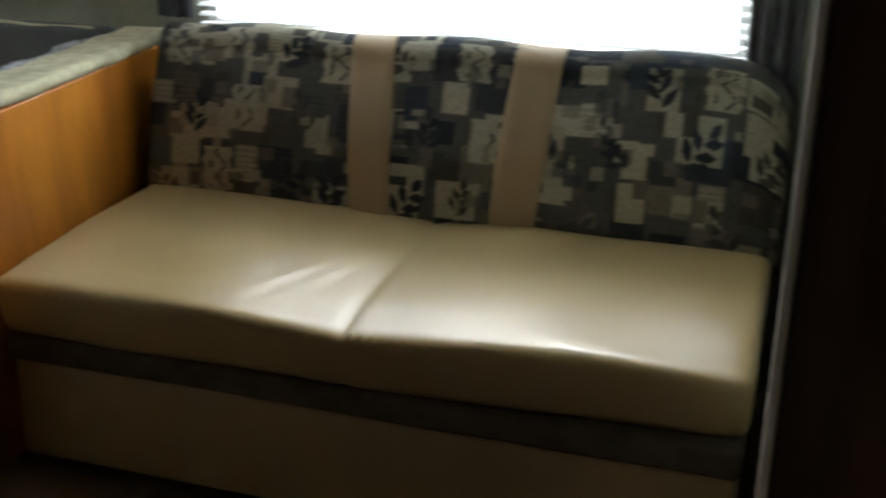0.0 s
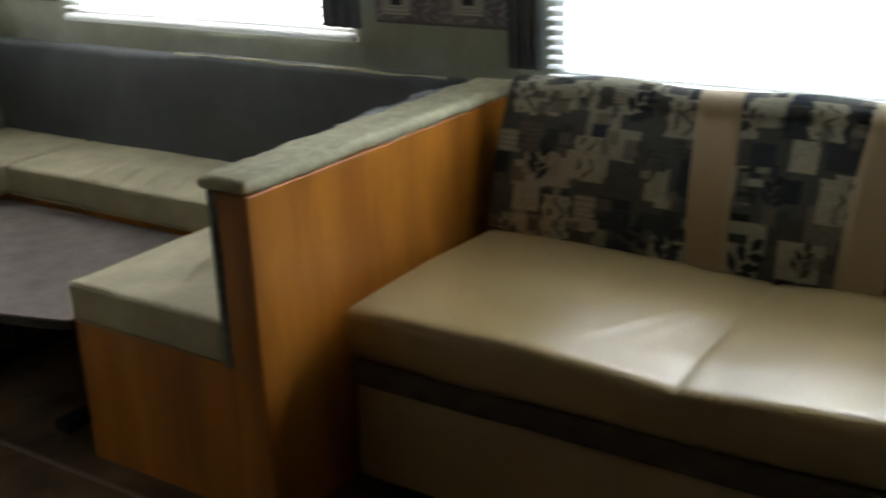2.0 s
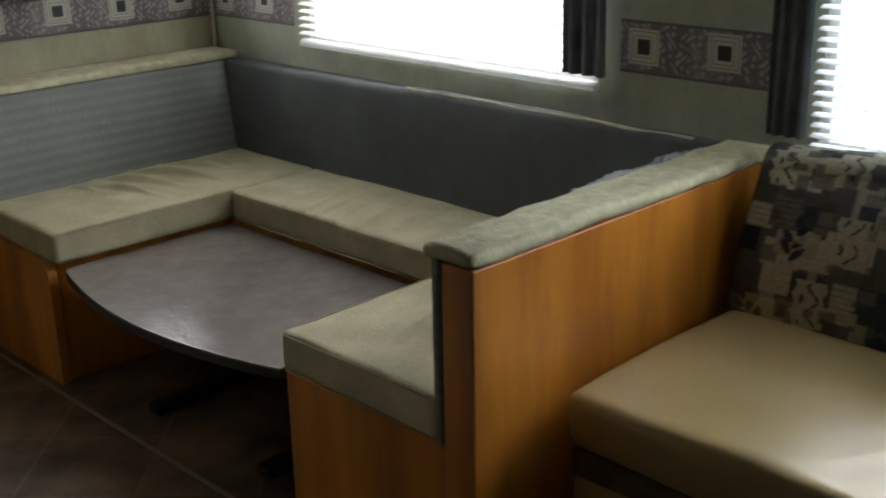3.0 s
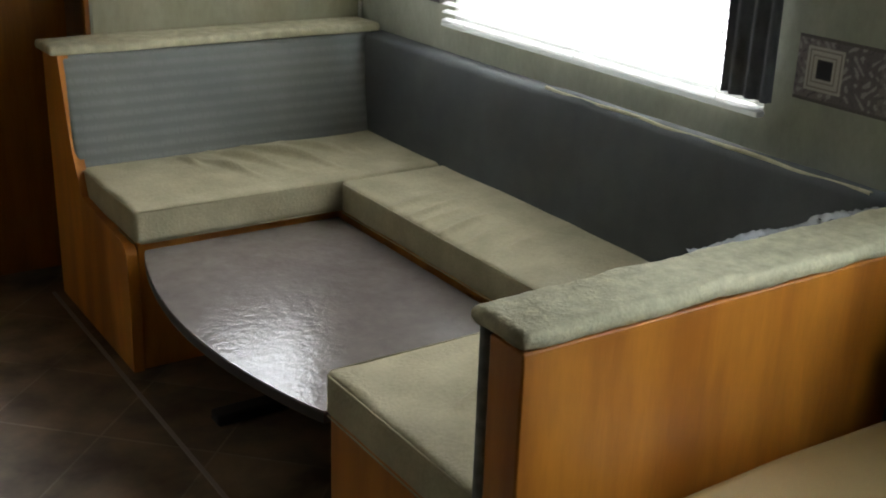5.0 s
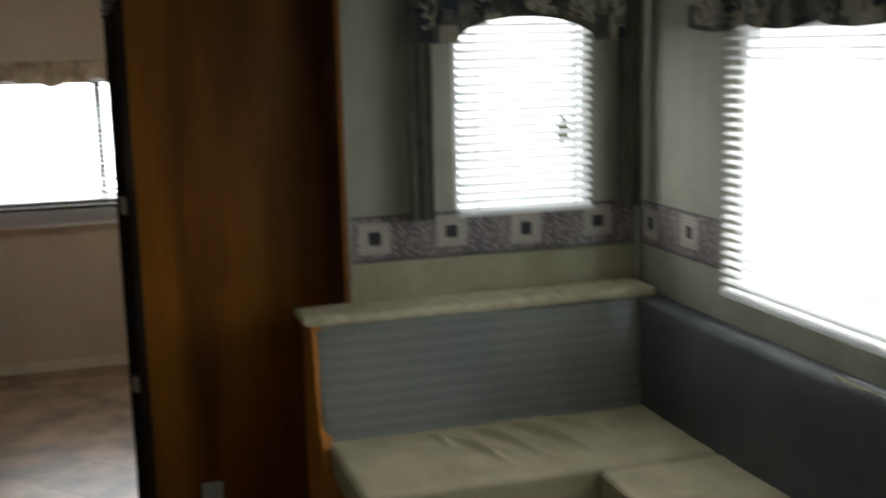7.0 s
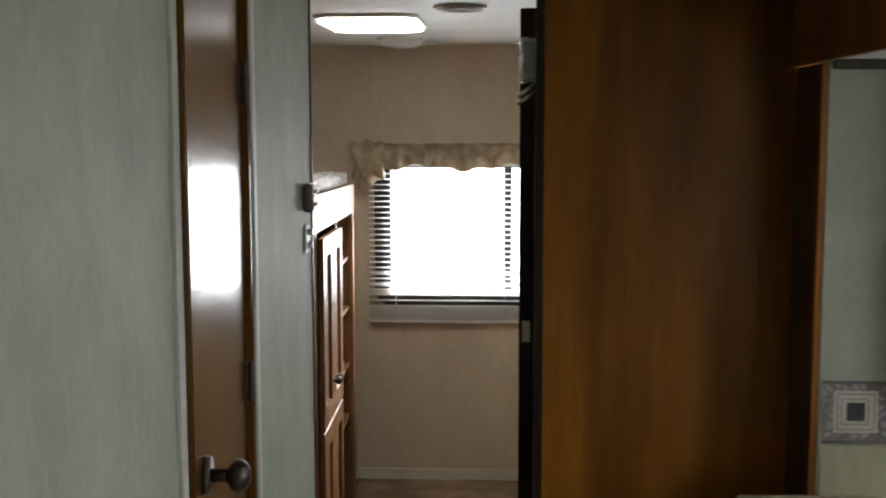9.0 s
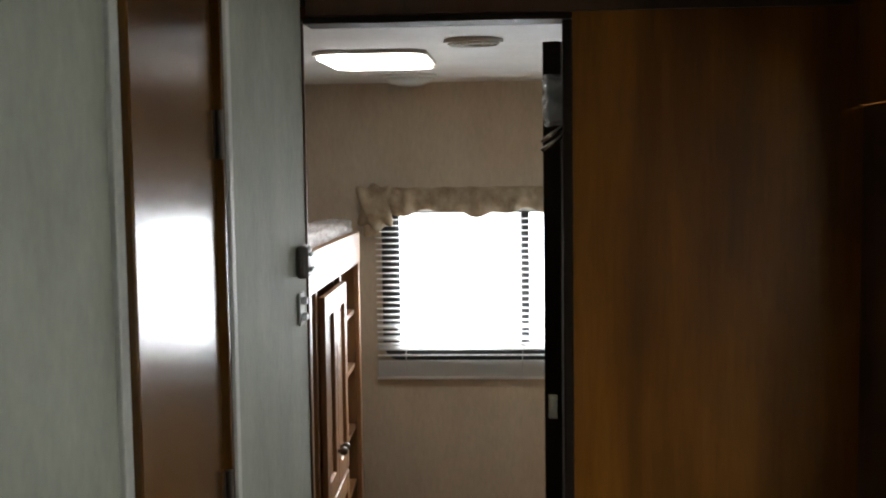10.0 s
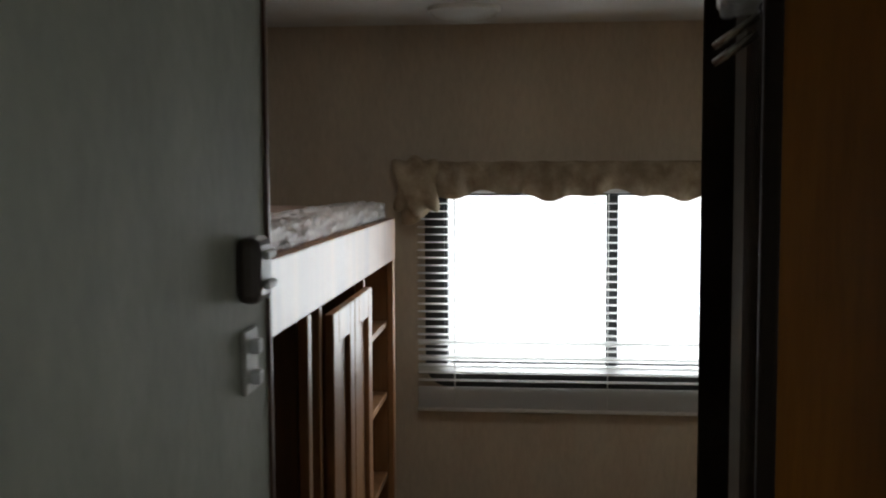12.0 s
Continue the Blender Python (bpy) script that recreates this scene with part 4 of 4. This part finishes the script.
def outlet():
    t = thing("wall_outlet", (1.0, YP, 0.10), "white wall outlet on the wood panel", "outlet")
    part("cover_plate", boxes((0.968, 1.033, YP - 0.007, YP - 0.001, 0.100, 0.226), bev=0.003), PLASTIC, t)
    for z in (0.137, 0.189):
        part("socket", boxes((0.985, 1.016, YP - 0.010, YP - 0.0072, z - 0.017, z + 0.017), bev=0.002), WFRAME, t)


outlet()


# ---------- hall ----------
def closet_door():
    d = thing("door_1", (XH - 0.004, 3.263, 0), "narrow glossy brown wooden door, barely ajar", "door", kind="structure")
    d.rotation_euler = (0, 0, radians(2.6))
    part("door_leaf", boxes((XH - 0.018, XH - 0.004, 2.851, 3.263, 0.02, 1.90), bev=0.003), GLOSS_DOOR, d)
    for z in (0.62, 1.16, 1.68):
        h = rod(bmesh.new(), (XH + 0.003, 3.265, z - 0.035), (XH + 0.003, 3.265, z + 0.035), 0.006, 12)
        box(h, XH - 0.0038, XH - 0.002, 3.247, 3.262, z - 0.034, z + 0.034)
        part("hinge", h, BRONZE, d)
    k = rod(bmesh.new(), (XH - 0.004, 2.915, 1.10), (XH + 0.004, 2.915, 1.10), 0.028, 20)
    rod(k, (XH + 0.004, 2.915, 1.10), (XH + 0.035, 2.915, 1.10), 0.010, 14)
    bmesh.ops.create_uvsphere(k, u_segments=18, v_segments=12, radius=0.024, matrix=Matrix.Translation((XH + 0.045, 2.915, 1.10)) @ Matrix.Diagonal((0.75, 1, 1, 1)))
    part("knob", k, BRONZE, d, "dark bronze knob", smooth=True)
    structure("trim_door_frame", boxes((XH - 0.055, XH + 0.006, 3.270, 3.286, 0.0, 1.925), (XH - 0.055, XH + 0.006, 2.849, 3.270, 1.903, 1.925), bev=0.002), GLOSS_DOOR, "brown wood frame of the narrow door", "trim")
    structure("trim_door_jamb", boxes((XH - 0.055, XH + 0.006, 2.822, 2.849, 0.0, 1.925), bev=0.002), TRIM, "pale jamb beside the narrow door", "trim")
    structure("trim_door_casing", boxes((XH + 0.001, XH + 0.010, 3.2885, 3.312, 0.0, 1.925), bev=0.003), TRIM, "pale casing beside the narrow door", "trim")


closet_door()


def thermostat():
    t = thing("thermostat", (XH, 3.835, 1.41), "brown plastic thermostat darkened as if silhouetted, with two pale levers", "thermostat")
    # the silhouette against the bright doorway is put into the housing colour
    part("housing", boxes((XH + 0.0005, XH + 0.024, 3.815, 3.868, 1.414, 1.478), bev=0.008), HOUSING, t)
    for z in (1.432, 1.461):
        part("lever", boxes((XH + 0.024, XH + 0.031, 3.826, 3.858, z - 0.004, z + 0.004), bev=0.002), WFRAME, t)


def switch_plate():
    t = thing("light_switch", (XH, 3.835, 1.32), "white light switch plate with two toggles", "switch")
    part("cover_plate", boxes((XH + 0.0005, XH + 0.006, 3.826, 3.872, 1.322, 1.386), bev=0.002), TRIM, t)
    for z in (1.338, 1.369):
        part("toggle", boxes((XH + 0.006, XH + 0.016, 3.840, 3.856, z - 0.007, z + 0.007), bev=0.002), WFRAME, t)


thermostat()
switch_plate()


def open_door():
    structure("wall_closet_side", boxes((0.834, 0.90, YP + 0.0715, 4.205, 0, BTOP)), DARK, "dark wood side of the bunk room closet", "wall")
    lining = structure("trim_closet_panel", boxes((0.821, 0.8335, YP + 0.006, 4.200, 0, 1.912), bev=0.003), GLOSS_PANEL, "glossy dark wood lining inside the doorway", "trim")
    middle, turn = Vector((0.827, 4.04, 0)), radians(-2.8)
    lining.rotation_euler = (0, 0, turn)
    lining.location = middle - Vector((middle.x * math.cos(turn) - middle.y * math.sin(turn), middle.x * math.sin(turn) + middle.y * math.cos(turn), 0))
    d = thing("door_2", (0.775, 4.215, 0), "wooden bunk room door standing open, edge on, darkened as if shaded", "door", kind="structure")
    d.rotation_euler = (0, 0, radians(-11))
    # leaf coloured near black for its unlit side
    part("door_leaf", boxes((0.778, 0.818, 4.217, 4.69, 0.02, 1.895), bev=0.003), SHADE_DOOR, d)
    for z in (0.50, 1.08):
        part("latch_plate", boxes((0.787, 0.809, 4.2135, 4.2165, z - 0.028, z + 0.028), bev=0.001), CHROME, d)


open_door()


def wrapped_hook():
    t = thing("coat_hook", (0.81, 4.06, 1.62), "double metal hook in clear plastic wrap on the doorway lining", "hook")
    for dz in (0.0, 0.018):
        part("prong", rod(bmesh.new(), (0.8165, 4.035, 1.686 + dz), (0.772, 4.055, 1.655 + dz), 0.0048, 10), CHROME, t, smooth=True)
    part("wrap", soft((0.777, 3.998, 1.708), (0.8185, 4.085, 1.810), 0.011, 0.007, lambda p: p + Vector((0.008 * noise.noise(p * 60), 0.010 * noise.noise(p * 45), 0.012 * noise.noise(p * 28)))), WRAP, t, "crumpled clear plastic", smooth=True)


wrapped_hook()


# ---------- bunk room ----------
def bunk():
    t = thing("bunk_bed", (0.14, 5.2, 0), "wooden bunk with a cupboard and open shelves below", "bunk bed")
    t.rotation_euler = (radians(-1.3), 0, radians(2.0))
    fx = 0.14
    y0, y1 = 3.98, 6.06
    part("front_board", boxes((fx - 0.02, fx, y0, y1, 1.258, 1.380), bev=0.003), MAPLE, t)
    part("platform", boxes((-1.02, fx - 0.022, y0, y1, 1.261, 1.298)), MAPLE, t)
    for a, b in ((4.70, 4.735), (4.815, 4.845), (5.40, 5.425), (y1 - 0.05, y1)):
        part("post", boxes((fx - 0.02, fx - 0.001, a, b, 0.0, 1.2575), bev=0.003), MAPLE, t)
    part("side_panel", boxes((-0.9, fx - 0.022, y1 - 0.03, y1 - 0.012, 0, 1.258)), MAPLE, t)
    part("side_panel", boxes((-0.9, fx - 0.022, 5.395, 5.41, 0, 1.258)), MAPLE, t)
    # dark colour at the back of the shelves stands for the recess shade
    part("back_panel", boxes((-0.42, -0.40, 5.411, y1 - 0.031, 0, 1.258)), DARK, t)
    for z in (0.40, 0.62, 0.86, 1.07):
        part("shelf", boxes((-0.395, fx - 0.022, 5.412, y1 - 0.032, z - 0.009, z + 0.009), bev=0.002), MAPLE, t)
    part("lower_rail", boxes((fx - 0.02, fx - 0.001, y0, 4.698, 0.70, 0.76), bev=0.004), MAPLE, t)
    # platform and inner panel darkened for the shade inside the open bunk
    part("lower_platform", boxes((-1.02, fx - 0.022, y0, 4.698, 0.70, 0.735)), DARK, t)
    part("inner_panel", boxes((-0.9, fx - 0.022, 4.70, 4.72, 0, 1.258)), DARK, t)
    for a, b, kn in ((4.850, 5.118, 5.09), (5.124, 5.396, 5.152)):
        d = part("door", boxes((fx + 0.001, fx + 0.020, a, a + 0.062, 0.62, 1.241), (fx + 0.001, fx + 0.020, b - 0.062, b, 0.62, 1.241),
                               (fx + 0.001, fx + 0.020, a + 0.062, b - 0.062, 1.176, 1.241), (fx + 0.001, fx + 0.020, a + 0.062, b - 0.062, 0.62, 0.685), bev=0.003), MAPLE, t)
        part("panel", boxes((fx + 0.001, fx + 0.009, a + 0.062, b - 0.062, 0.685, 1.176)), MAPLE, d)
        e = part("door", boxes((fx + 0.001, fx + 0.020, a, a + 0.062, 0.05, 0.61), (fx + 0.001, fx + 0.020, b - 0.062, b, 0.05, 0.61),
                               (fx + 0.001, fx + 0.020, a + 0.062, b - 0.062, 0.545, 0.61), (fx + 0.001, fx + 0.020, a + 0.062, b - 0.062, 0.05, 0.115), bev=0.003), MAPLE, t)
        part("panel", boxes((fx + 0.001, fx + 0.009, a + 0.062, b - 0.062, 0.115, 0.545)), MAPLE, e)
        k = rod(bmesh.new(), (fx + 0.020, kn, 0.74), (fx + 0.032, kn, 0.74), 0.006, 10)
        bmesh.ops.create_uvsphere(k, u_segments=14, v_segments=10, radius=0.014, matrix=Matrix.Translation((fx + 0.038, kn, 0.74)))
        part("knob", k, BRONZE, d, smooth=True)


bunk()


def mattress():
    t = thing("mattress", (0.14, 5.2, 1.298), "thin bunk mattress wrapped in clear plastic", "mattress")
    t.rotation_euler = (radians(-1.3), 0, radians(2.0))
    part("pad", soft((-1.0, 3.99, 1.299), (0.10, 6.05, 1.418), 0.03, 0.06, lambda p: p + Vector((0, 0, 0.006 * noise.noise(p * 8)))), MATTRESS, t, smooth=True)

    def film(u, v):
        y = 4.0 + 2.04 * u
        a = v * 1.3
        x = 0.128 - 0.16 * max(0, a - 0.5) - 0.01
        z = 1.382 + 0.045 * min(1, a / 0.5)
        k = noise.noise(Vector((y * 16, a * 9, 0))) * 0.018 + noise.noise(Vector((y * 42, a * 22, 5))) * 0.006
        return Vector((x + k * 0.5, y, z + k * 0.7))

    part("plastic_film", sheet(170, 16, film), WRAP, t, "crumpled clear plastic", smooth=True)


mattress()


def tube_lamp():
    t = thing("ceiling_light", (0.29, 5.18, BTOP), "lit rectangular ceiling light with clipped corners", "ceiling light")

    def plan(m, z):
        x0, x1, y0, y1, c = 0.138 + m, 0.468 - m, 4.90 + m, 5.40 - m, 0.045
        return [Vector(p) for p in ((x0 + c, y0, z), (x1 - c, y0, z), (x1, y0 + c, z), (x1, y1 - c, z), (x1 - c, y1, z), (x0 + c, y1, z), (x0, y1 - c, z), (x0, y0 + c, z))]

    part("frame", outline(plan(0, BTOP - 0.012), 0.011), PLASTIC, t)
    part("diffuser", outline(plan(0.012, BTOP - 0.022), 0.0095), TUBE, t)


tube_lamp()


def vent():
    t = thing("ceiling_vent", (0.61, 4.69, BTOP), "round white ceiling air vent", "vent")
    part("rim", rod(bmesh.new(), (0.61, 4.69, BTOP - 0.010), (0.61, 4.69, BTOP - 0.001), 0.078, 36), PLASTIC, t)
    for k in range(3):
        r = 0.066 - 0.018 * k
        bm = bmesh.new()
        for i in range(36):
            a, b = i / 36 * 2 * math.pi, (i + 1) / 36 * 2 * math.pi
            rod(bm, (0.61 + r * math.cos(a), 4.69 + r * math.sin(a), BTOP - 0.012), (0.61 + r * math.cos(b), 4.69 + r * math.sin(b), BTOP - 0.012), 0.0035, 5)
        part("louvre_ring", bm, TRIM, t)


vent()
dome_lamp(0.33, 5.93, BTOP, 0.10, "ceiling_lamp", "unlit small round glass ceiling lamp in the bunk room")
